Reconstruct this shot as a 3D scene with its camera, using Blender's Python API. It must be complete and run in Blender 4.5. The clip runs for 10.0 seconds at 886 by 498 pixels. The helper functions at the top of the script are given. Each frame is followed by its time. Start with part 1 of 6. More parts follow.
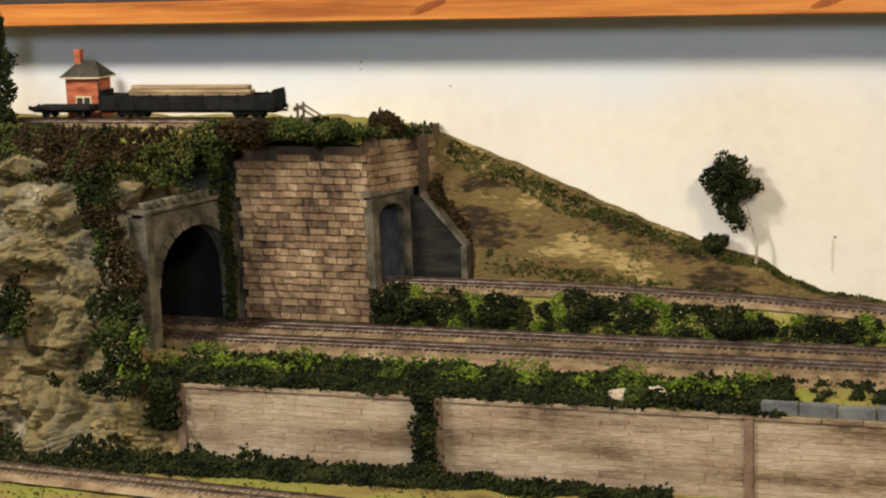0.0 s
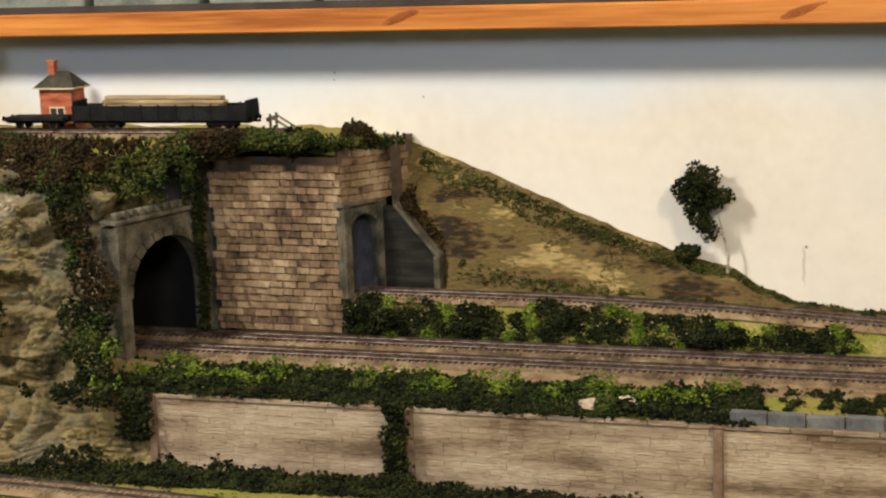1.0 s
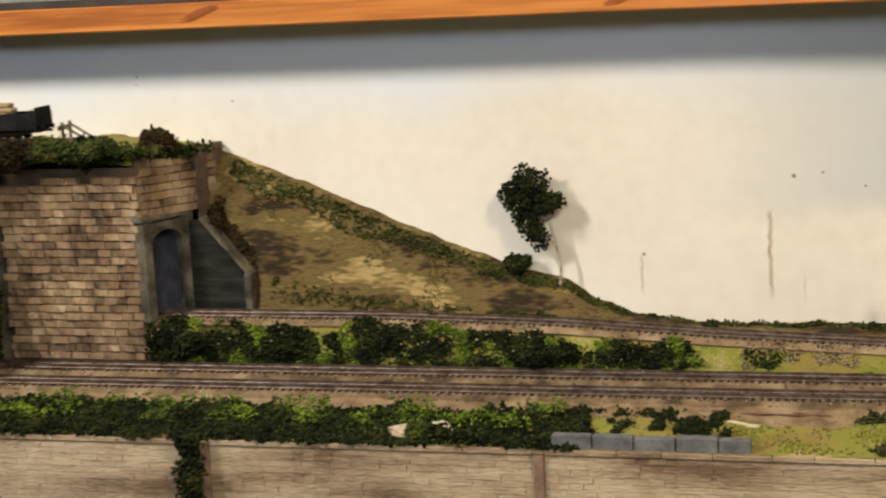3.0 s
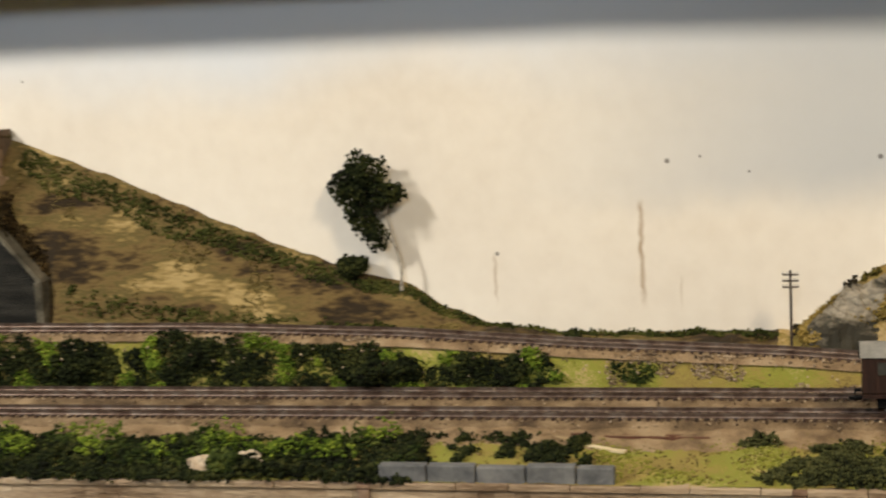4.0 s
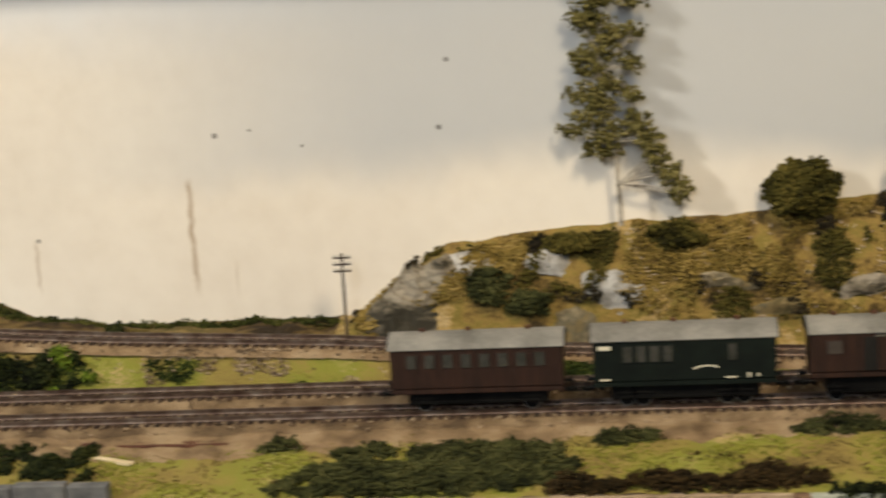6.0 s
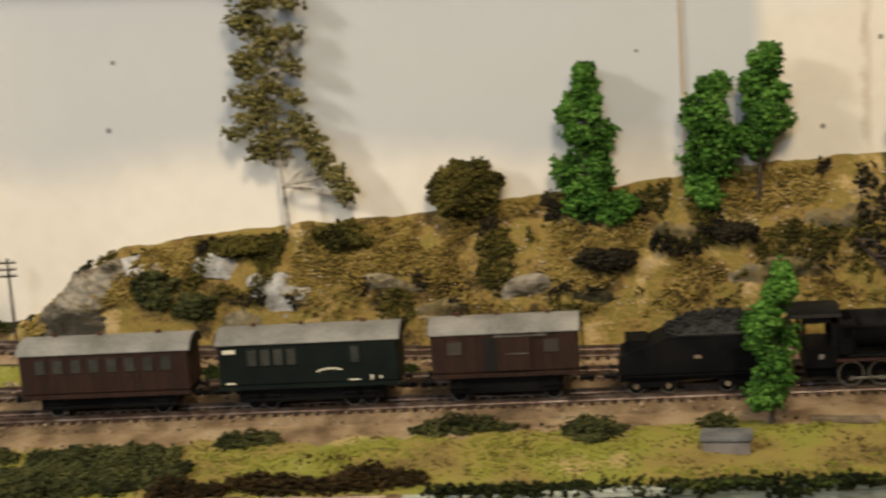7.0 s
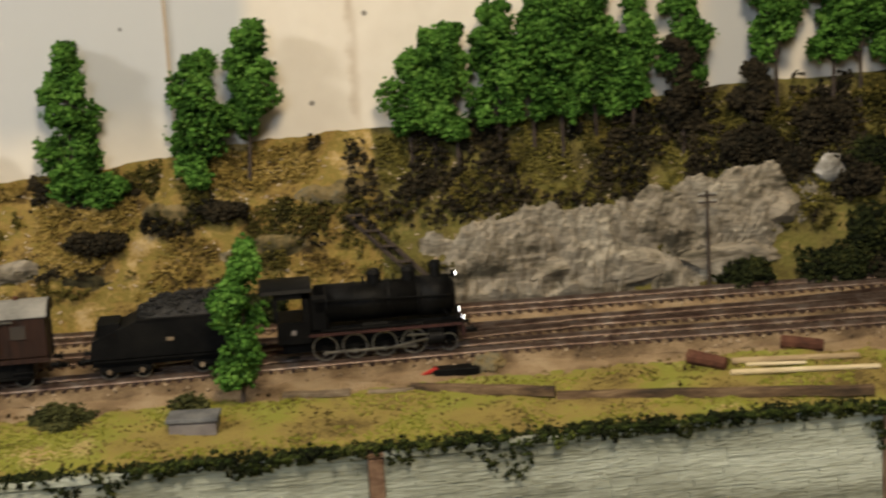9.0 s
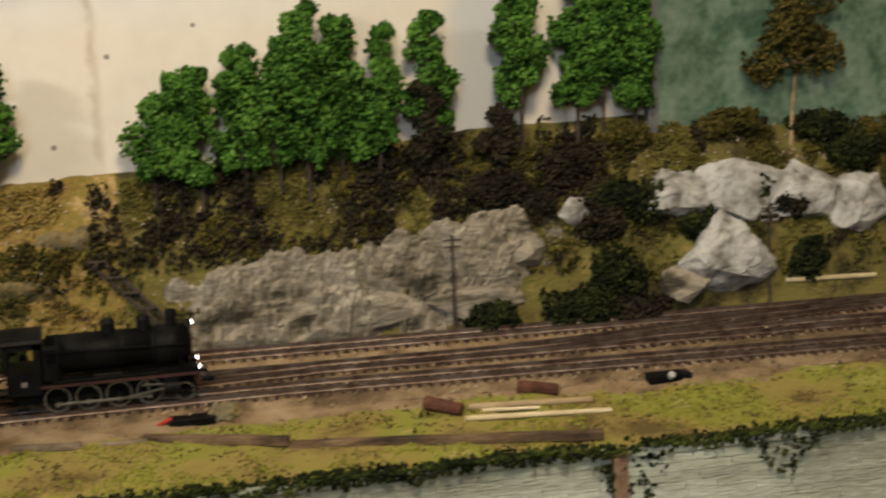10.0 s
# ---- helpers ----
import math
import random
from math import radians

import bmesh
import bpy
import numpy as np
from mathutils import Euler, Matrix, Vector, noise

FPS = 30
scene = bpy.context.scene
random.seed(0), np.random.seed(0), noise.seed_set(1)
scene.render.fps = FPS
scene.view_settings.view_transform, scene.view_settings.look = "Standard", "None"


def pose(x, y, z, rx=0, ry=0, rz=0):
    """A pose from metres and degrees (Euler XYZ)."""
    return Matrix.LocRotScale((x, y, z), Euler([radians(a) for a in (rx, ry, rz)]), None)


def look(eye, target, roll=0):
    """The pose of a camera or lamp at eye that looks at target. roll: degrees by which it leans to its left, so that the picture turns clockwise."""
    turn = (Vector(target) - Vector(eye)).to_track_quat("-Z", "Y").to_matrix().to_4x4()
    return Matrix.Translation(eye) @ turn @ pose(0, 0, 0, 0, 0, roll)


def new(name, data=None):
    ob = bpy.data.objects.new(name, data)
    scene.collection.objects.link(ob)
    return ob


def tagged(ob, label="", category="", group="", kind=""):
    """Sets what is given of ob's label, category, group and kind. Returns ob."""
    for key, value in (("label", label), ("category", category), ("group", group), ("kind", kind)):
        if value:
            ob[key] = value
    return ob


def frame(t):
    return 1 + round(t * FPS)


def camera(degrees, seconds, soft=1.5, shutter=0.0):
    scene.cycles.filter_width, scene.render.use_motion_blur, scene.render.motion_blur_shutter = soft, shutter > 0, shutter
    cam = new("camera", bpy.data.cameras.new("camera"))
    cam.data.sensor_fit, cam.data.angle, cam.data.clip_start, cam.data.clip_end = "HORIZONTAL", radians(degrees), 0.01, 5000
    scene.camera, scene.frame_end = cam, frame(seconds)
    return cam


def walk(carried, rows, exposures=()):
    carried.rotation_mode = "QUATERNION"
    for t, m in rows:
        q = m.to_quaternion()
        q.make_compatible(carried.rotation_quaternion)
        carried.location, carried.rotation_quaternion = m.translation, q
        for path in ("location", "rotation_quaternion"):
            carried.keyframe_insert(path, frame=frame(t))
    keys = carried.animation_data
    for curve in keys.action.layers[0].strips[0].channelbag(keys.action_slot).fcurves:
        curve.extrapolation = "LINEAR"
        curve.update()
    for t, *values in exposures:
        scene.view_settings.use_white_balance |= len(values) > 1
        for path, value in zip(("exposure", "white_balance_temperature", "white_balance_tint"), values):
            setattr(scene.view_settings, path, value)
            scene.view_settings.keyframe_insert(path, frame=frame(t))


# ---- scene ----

cam = camera(29.0, 10.0, soft=2.2, shutter=0.4)
# seconds, eye x, y, z, turn to the left, tilt up, lean
PATH_ROWS = [
    (0.0, 0.0000, 0.0000, 1.4478, 19.15, -11.08, -2.25),
    (0.5, 0.0033, 0.0014, 1.4522, 18.94, -11.00, -2.26),
    (1.0, 0.0177, 0.0037, 1.4455, 18.78, -10.69, -2.22),
    (1.5, 0.0420, 0.0124, 1.4450, 18.24, -10.60, -2.27),
    (2.0, 0.0656, 0.0196, 1.4381, 17.44, -10.26, -2.40),
    (3.5, 0.0799, 0.2883, 1.3680, 15.07, -9.50, -3.24),
    (4.0, 0.0820, 0.3990, 1.3319, 12.94, -8.97, -3.00),
    (4.5, 0.0794, 0.4862, 1.3063, 10.38, -8.82, -2.80),
    (5.0, 0.0869, 0.5181, 1.2969, 7.69, -8.90, -2.58),
    (6.5, 0.3819, 0.5542, 1.3360, 6.56, -11.59, -3.62),
    (7.0, 0.4758, 0.5661, 1.3155, 5.87, -11.07, -3.86),
    (7.5, 0.5137, 0.5761, 1.3122, 2.72, -11.28, -3.73),
    (8.0, 0.5373, 0.5774, 1.3042, -0.39, -11.44, -3.47),
    (8.5, 0.5586, 0.5801, 1.3021, -3.05, -11.94, -3.46),
    (9.0, 0.5875, 0.5792, 1.2995, -5.72, -12.14, -3.47),
    (9.5, 0.6115, 0.5762, 1.3026, -8.83, -11.90, -2.95),
    (10.0, 0.6404, 0.5750, 1.3089, -11.78, -11.57, -2.59),
]
walk(cam, [(t, pose(x, y, z, 0, 0, yaw) @ pose(0, 0, 0, 90 + tilt) @ pose(0, 0, 0, 0, 0, lean))
           for t, x, y, z, yaw, tilt, lean in PATH_ROWS],
     exposures=[(0.0, -0.06), (2.0, -0.08), (3.5, -0.12), (5.0, -0.2), (6.5, -0.2), (8.0, -0.1), (10.0, -0.18)])

# ---------------------------------------------------------------- light
world = bpy.data.worlds.new("world")
scene.world = world
world.use_nodes = True
world.node_tree.nodes["Background"].inputs[0].default_value = (0.9, 0.85, 0.8, 1)
world.node_tree.nodes["Background"].inputs[1].default_value = 0.006


def lamp(name, eye, target, size, watts, colour):
    data = bpy.data.lights.new(name, "AREA")
    data.shape, data.size, data.energy, data.color = "DISK", size, watts, colour
    ob = new(name, data)
    ob.matrix_world = look(eye, target)
    return ob


lamp("ceiling_lamp_left", (-1.5, 0.58, 2.28), (-0.3, 1.7, 1.1), 0.26, 36, (1.0, 0.945, 0.84))
lamp("ceiling_lamp_right", (0.72, 0.45, 2.28), (0.5, 1.7, 1.1), 0.34, 25, (1.0, 0.82, 0.56))
# unseen fill added in front, to lift and cool the shade under the shelf
lamp("bluish_fill_light", (0.0, -1.1, 2.1), (0.0, 1.7, 1.1), 0.5, 23, (0.82, 0.91, 1.0))

# ---------------------------------------------------------------- materials


def mat(name, cols, scale=60.0, rough=0.85, metal=0.0, bump=0.4, bscale=400.0, island=0.0, random_ob=0.0, spec=0.3, detail=6.0, stretch=None, lo=0.3, hi=0.7):
    m = bpy.data.materials.new(name)
    m.use_nodes = True
    nt = m.node_tree
    n, l = nt.nodes, nt.links
    b = n["Principled BSDF"]
    b.inputs["Roughness"].default_value, b.inputs["Metallic"].default_value = rough, metal
    b.inputs["Specular IOR Level"].default_value = spec
    geo = n.new("ShaderNodeNewGeometry")
    vec = geo.outputs["Position"]
    if stretch:
        mp = n.new("ShaderNodeMapping")
        mp.inputs["Scale"].default_value = stretch
        l.new(vec, mp.inputs["Vector"])
        vec = mp.outputs["Vector"]
    big, small = n.new("ShaderNodeTexNoise"), n.new("ShaderNodeTexNoise")
    for t, s in ((big, scale), (small, bscale)):
        t.inputs["Scale"].default_value, t.inputs["Detail"].default_value = s, detail
        l.new(vec, t.inputs["Vector"])
    mix = n.new("ShaderNodeMath")
    mix.operation = "MULTIPLY_ADD"
    mix.inputs[1].default_value, mix.inputs[2].default_value = 0.35, -0.175
    l.new(small.outputs["Fac"], mix.inputs[0])
    add = n.new("ShaderNodeMath")
    l.new(big.outputs["Fac"], add.inputs[0])
    l.new(mix.outputs[0], add.inputs[1])
    fac = add.outputs[0]
    for amount, socket in ((island, geo.outputs["Random Per Island"]), (random_ob, None)):
        if amount:
            if socket is None:
                socket = n.new("ShaderNodeObjectInfo").outputs["Random"]
            k = n.new("ShaderNodeMath")
            k.operation = "MULTIPLY_ADD"
            k.inputs[1].default_value, k.inputs[2].default_value = amount, -amount / 2
            l.new(socket, k.inputs[0])
            s = n.new("ShaderNodeMath")
            l.new(fac, s.inputs[0])
            l.new(k.outputs[0], s.inputs[1])
            fac = s.outputs[0]
    ramp = n.new("ShaderNodeValToRGB")
    e = ramp.color_ramp.elements
    e[0].position, e[0].color = lo, (*cols[0], 1)
    e[1].position, e[1].color = hi, (*cols[-1], 1)
    for i, c in enumerate(cols[1:-1]):
        el = e.new(lo + (hi - lo) * (i + 1) / (len(cols) - 1))
        el.color = (*c, 1)
    l.new(fac, ramp.inputs["Fac"])
    l.new(ramp.outputs["Color"], b.inputs["Base Color"])
    if bump:
        bp = n.new("ShaderNodeBump")
        bp.inputs["Strength"].default_value, bp.inputs["Distance"].default_value = bump, 0.002
        l.new(small.outputs["Fac"], bp.inputs["Height"])
        l.new(bp.outputs["Normal"], b.inputs["Normal"])
    return m


def glow(name, colour, strength):
    m = bpy.data.materials.new(name)
    m.use_nodes = True
    b = m.node_tree.nodes["Principled BSDF"]
    b.inputs["Base Color"].default_value = (0.9, 0.9, 0.9, 1)
    b.inputs["Emission Color"].default_value, b.inputs["Emission Strength"].default_value = (*colour, 1), strength
    return m


GRASS = mat("dry_and_green_grass", [(0.1, 0.07, 0.02), (0.23, 0.17, 0.05), (0.26, 0.205, 0.055), (0.22, 0.215, 0.036), (0.21, 0.225, 0.034), (0.42, 0.31, 0.14)], 15, 0.95, bump=0.8, bscale=700, lo=0.34, hi=0.68)
HILL = mat("dry_hillside", [(0.022, 0.014, 0.006), (0.075, 0.048, 0.017), (0.14, 0.095, 0.034), (0.085, 0.066, 0.021), (0.2, 0.14, 0.05), (0.32, 0.235, 0.1)], 21, 0.95, bump=0.9, bscale=180, stretch=(0.55, 1, 1.9), lo=0.36, hi=0.68)
SCRUB = mat("scrubby_hillside", [(0.03, 0.02, 0.007), (0.13, 0.085, 0.024), (0.26, 0.175, 0.05), (0.17, 0.135, 0.028), (0.32, 0.22, 0.075), (0.42, 0.31, 0.15)], 38, 0.95, bump=1.0, bscale=420)
SCRUB_DARK = mat("olive_wooded_hillside", [(0.02, 0.016, 0.006), (0.08, 0.066, 0.02), (0.15, 0.125, 0.035), (0.13, 0.12, 0.028), (0.23, 0.175, 0.06)], 34, 0.95, bump=1.0, bscale=420)
BALLAST = mat("sandy_ballast", [(0.065, 0.042, 0.024), (0.18, 0.122, 0.068), (0.33, 0.24, 0.145)], 45, 0.95, bump=1.0, bscale=900)
TAN_BALLAST = mat("tan_ballast", [(0.13, 0.085, 0.046), (0.28, 0.192, 0.108), (0.4, 0.3, 0.185)], 45, 0.95, bump=1.0, bscale=900)
STONES = mat("ballast_stones", [(0.075, 0.05, 0.031), (0.2, 0.14, 0.085), (0.4, 0.31, 0.21)], 60, 0.95, bump=0.2, island=0.55)
SLEEPER = mat("brown_sleepers", [(0.012, 0.008, 0.006), (0.035, 0.018, 0.013), (0.075, 0.04, 0.026)], 150, 0.85, bump=0.3)
RAIL = mat("worn_rail_steel", [(0.06, 0.035, 0.026), (0.13, 0.09, 0.07), (0.2, 0.16, 0.135)], 90, 0.5, metal=0.7, bump=0.1)
ROCK = mat("grey_brown_rock", [(0.02, 0.019, 0.008), (0.085, 0.07, 0.03), (0.2, 0.148, 0.066), (0.12, 0.105, 0.066), (0.24, 0.195, 0.12), (0.36, 0.31, 0.22)], 15, 0.9, bump=0.8, bscale=170)
PALE_ROCK = mat("pale_plaster_rock", [(0.045, 0.04, 0.028), (0.17, 0.146, 0.106), (0.31, 0.27, 0.21), (0.19, 0.168, 0.13), (0.38, 0.34, 0.27)], 26, 0.9, bump=0.7, bscale=140, stretch=(0.6, 1, 1.8), lo=0.36, hi=0.66)
WHITE_ROCK = mat("white_plaster_rock", [(0.14, 0.13, 0.11), (0.33, 0.32, 0.3), (0.46, 0.45, 0.43)], 60, 0.9, bump=0.9, bscale=220, lo=0.32, hi=0.6)
BRICK = mat("tan_stone_blocks", [(0.03, 0.019, 0.012), (0.095, 0.058, 0.034), (0.18, 0.115, 0.066), (0.24, 0.16, 0.092), (0.37, 0.27, 0.17)], 24, 0.9, bump=0.9, bscale=260, random_ob=0.2, stretch=(1, 1, 0.45), lo=0.3, hi=0.7)
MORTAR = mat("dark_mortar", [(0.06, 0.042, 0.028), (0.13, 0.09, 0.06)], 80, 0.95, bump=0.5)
PORTAL = mat("grey_portal_stone", [(0.03, 0.027, 0.018), (0.1, 0.088, 0.062), (0.2, 0.175, 0.13)], 45, 0.92, bump=0.8, bscale=420)
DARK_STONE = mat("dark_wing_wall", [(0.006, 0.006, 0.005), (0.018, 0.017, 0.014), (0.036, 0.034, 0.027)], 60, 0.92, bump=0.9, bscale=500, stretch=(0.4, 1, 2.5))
# near-black that holds the shade inside the bore and the van doorway
INNER_DARK = mat("painted_inner_dark", [(0.004, 0.004, 0.004), (0.012, 0.011, 0.01)], 30, 1.0, bump=0)
BLUE_DOOR = mat("blue_grey_boarding", [(0.012, 0.014, 0.022), (0.028, 0.031, 0.05), (0.055, 0.06, 0.085)], 40, 0.8, bump=0.2)
COAL = mat("coal", [(0.006, 0.006, 0.006), (0.02, 0.019, 0.018)], 200, 0.6, bump=0.5, bscale=600)
BLACK = mat("weathered_black_paint", [(0.002, 0.002, 0.0022), (0.0045, 0.0045, 0.0047), (0.008, 0.0077, 0.0073)], 60, 0.5, bump=0.15, bscale=600, spec=0.08)
STEEL = mat("bright_steel", [(0.2, 0.19, 0.18), (0.42, 0.41, 0.39)], 120, 0.32, metal=0.9, bump=0.05)
MAROON = mat("dull_red_edge", [(0.022, 0.008, 0.007), (0.05, 0.016, 0.013)], 80, 0.65, bump=0.1)
VAN_BROWN = mat("red_brown_planking", [(0.01, 0.004, 0.0024), (0.021, 0.0078, 0.0044), (0.036, 0.0138, 0.0078)], 40, 0.65, bump=0.4, bscale=300, stretch=(6, 1, 0.5))
COACH_GREEN = mat("dark_green_coach_paint", [(0.002, 0.0035, 0.0032), (0.0035, 0.0065, 0.0052), (0.006, 0.0105, 0.008)], 40, 0.6, bump=0.1, spec=0.15)
ROOF_GREY = mat("grey_carriage_roof", [(0.13, 0.127, 0.115), (0.2, 0.195, 0.18), (0.27, 0.26, 0.235)], 35, 0.7, bump=0.3)
WINDOW = mat("dusty_coach_window", [(0.02, 0.022, 0.02), (0.05, 0.05, 0.046)], 50, 0.25, bump=0.0, spec=0.5)
CREAM = mat("cream_lettering", [(0.5, 0.47, 0.36), (0.62, 0.58, 0.46)], 60, 0.7, bump=0)
WAGON_GREY = mat("charcoal_wagon_paint", [(0.004, 0.004, 0.0045), (0.009, 0.009, 0.0095), (0.017, 0.017, 0.017)], 50, 0.75, bump=0.3, spec=0.12)
TIMBER = mat("bare_timber", [(0.16, 0.11, 0.06), (0.28, 0.2, 0.11), (0.4, 0.31, 0.18)], 70, 0.8, bump=0.5, bscale=300, stretch=(0.3, 2, 2))
LIGHT_TIMBER = mat("peeled_timber", [(0.4, 0.32, 0.18), (0.55, 0.45, 0.28), (0.68, 0.58, 0.4)], 70, 0.75, bump=0.3, stretch=(0.3, 2, 2))
GREY_TIMBER = mat("weathered_grey_timber", [(0.07, 0.05, 0.032), (0.16, 0.12, 0.08), (0.25, 0.195, 0.135)], 80, 0.85, bump=0.5)
RUST = mat("rusty_metal", [(0.04, 0.014, 0.008), (0.085, 0.032, 0.018), (0.12, 0.055, 0.03)], 90, 0.85, bump=0.4)
BEAM = mat("dark_brown_beam", [(0.03, 0.02, 0.012), (0.1, 0.062, 0.034), (0.2, 0.135, 0.075)], 60, 0.85, bump=0.5, bscale=300, stretch=(0.3, 2, 2))
BIRCH = mat("pale_birch_bark", [(0.12, 0.1, 0.08), (0.36, 0.33, 0.28), (0.5, 0.46, 0.4)], 220, 0.85, bump=0.3)
BARK = mat("tree_bark", [(0.08, 0.06, 0.045), (0.19, 0.15, 0.115), (0.3, 0.26, 0.21)], 150, 0.9, bump=0.5)
RED_BRICK = mat("red_hut_brick", [(0.22, 0.05, 0.02), (0.38, 0.1, 0.045), (0.46, 0.15, 0.07)], 90, 0.85, bump=0.4, bscale=500, stretch=(0.6, 0.6, 2.2))
HUT_ROOF = mat("dark_hut_slates", [(0.022, 0.02, 0.014), (0.045, 0.04, 0.028), (0.07, 0.06, 0.045)], 80, 0.85, bump=0.6)
PLINTH = mat("grey_concrete_blocks", [(0.075, 0.078, 0.083), (0.12, 0.122, 0.127), (0.17, 0.17, 0.17)], 60, 0.9, bump=0.4)
BOX_GREY = mat("grey_box_paint", [(0.13, 0.115, 0.11), (0.2, 0.18, 0.17)], 60, 0.8, bump=0.2)
SHELF_WOOD = mat("orange_varnished_pine", [(0.28, 0.08, 0.014), (0.5, 0.175, 0.034), (0.62, 0.25, 0.055)], 9, 0.38, bump=0.1, bscale=60, stretch=(0.25, 3, 6), spec=0.5)
KNOT = mat("dark_knot_in_pine", [(0.16, 0.04, 0.009), (0.26, 0.075, 0.015), (0.42, 0.13, 0.026)], 45, 0.4, bump=0)
SHELF_DARK = mat("shelf_shadow_gap_board", [(0.025, 0.02, 0.017), (0.05, 0.04, 0.033)], 30, 0.6, bump=0.1)
CREST = mat("grey_green_shelf_boxes", [(0.09, 0.1, 0.085), (0.17, 0.18, 0.15), (0.25, 0.24, 0.2)], 25, 0.5, bump=0.1)
DARK_WOOD = mat("dark_pole_wood", [(0.03, 0.022, 0.018), (0.06, 0.045, 0.036)], 120, 0.85, bump=0.3)
LIGHT_ROCK = mat("sandy_boulder", [(0.3, 0.22, 0.15), (0.45, 0.36, 0.26), (0.56, 0.47, 0.36)], 80, 0.9, bump=0.6)
JOINT = mat("buff_joint_tape", [(0.36, 0.29, 0.22), (0.46, 0.39, 0.31)], 40, 0.9, bump=0)
POTS = mat("pale_insulators", [(0.3, 0.3, 0.28), (0.45, 0.44, 0.4)], 90, 0.5, bump=0)
PLASTER = mat("room_plaster", [(0.5, 0.46, 0.4), (0.58, 0.54, 0.48)], 4, 0.9, bump=0.1, bscale=90)
FLOORING = mat("room_floor_tiles", [(0.16, 0.13, 0.1), (0.22, 0.18, 0.14)], 6, 0.6, bump=0.1, bscale=60)
HEADLAMP = glow("lit_headlamp", (1.0, 0.97, 0.92), 12.0)
SANDY = mat("sandy_moss_rock", [(0.05, 0.042, 0.016), (0.15, 0.115, 0.045), (0.27, 0.2, 0.085), (0.2, 0.16, 0.06), (0.38, 0.3, 0.16)], 24, 0.95, bump=0.9, bscale=200)
# paler sleepers for the low track: strong light put into their colour
LIT_SLEEPER = mat("lit_tan_sleepers", [(0.12, 0.085, 0.05), (0.26, 0.19, 0.115), (0.36, 0.28, 0.18)], 120, 0.9, bump=0.3)


def leaves(name, cols, island=0.34):
    return mat(name, cols, 48, 0.95, bump=0.4, bscale=700, island=island, spec=0.1, lo=0.26, hi=0.74)


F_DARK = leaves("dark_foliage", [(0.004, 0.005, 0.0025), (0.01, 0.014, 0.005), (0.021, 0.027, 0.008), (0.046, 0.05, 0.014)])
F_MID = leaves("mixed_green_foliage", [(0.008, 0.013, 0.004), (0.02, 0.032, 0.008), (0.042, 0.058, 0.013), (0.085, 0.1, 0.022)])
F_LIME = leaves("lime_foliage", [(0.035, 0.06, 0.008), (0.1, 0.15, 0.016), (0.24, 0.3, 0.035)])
F_BROWN = leaves("rust_brown_foliage", [(0.012, 0.009, 0.004), (0.03, 0.02, 0.008), (0.062, 0.039, 0.014)])
F_OLIVE = leaves("olive_foliage", [(0.018, 0.017, 0.005), (0.06, 0.053, 0.012), (0.125, 0.1, 0.024)])
F_BRIGHT = leaves("bright_green_foam_foliage", [(0.015, 0.042, 0.007), (0.034, 0.09, 0.013), (0.064, 0.155, 0.023), (0.12, 0.245, 0.045)], 0.36)
F_CREST = leaves("olive_green_crest_foliage", [(0.014, 0.018, 0.005), (0.034, 0.042, 0.01), (0.065, 0.07, 0.017), (0.1, 0.095, 0.026)])
F_MOSS = leaves("mossy_olive_scrub", [(0.06, 0.042, 0.012), (0.16, 0.115, 0.028), (0.27, 0.19, 0.05), (0.36, 0.26, 0.09)])
F_DRY = leaves("dry_tuft_foliage", [(0.05, 0.035, 0.012), (0.13, 0.1, 0.03), (0.24, 0.18, 0.07)])
F_PALEOLIVE = leaves("sparse_olive_leaves", [(0.05, 0.045, 0.014), (0.13, 0.115, 0.036), (0.25, 0.215, 0.08)])
F_PATCH = leaves("grey_green_creeping_growth", [(0.012, 0.014, 0.006), (0.03, 0.034, 0.012), (0.055, 0.058, 0.02), (0.085, 0.085, 0.03)])
F_GREENSCRUB = leaves("olive_green_scrub", [(0.05, 0.045, 0.011), (0.12, 0.105, 0.024), (0.2, 0.17, 0.042)])
F_TURF = leaves("short_yellow_green_turf", [(0.12, 0.12, 0.02), (0.2, 0.205, 0.03), (0.28, 0.28, 0.05)])
F_BLACKISH = leaves("blackish_conifer", [(0.008, 0.008, 0.005), (0.022, 0.018, 0.011), (0.04, 0.032, 0.018)])


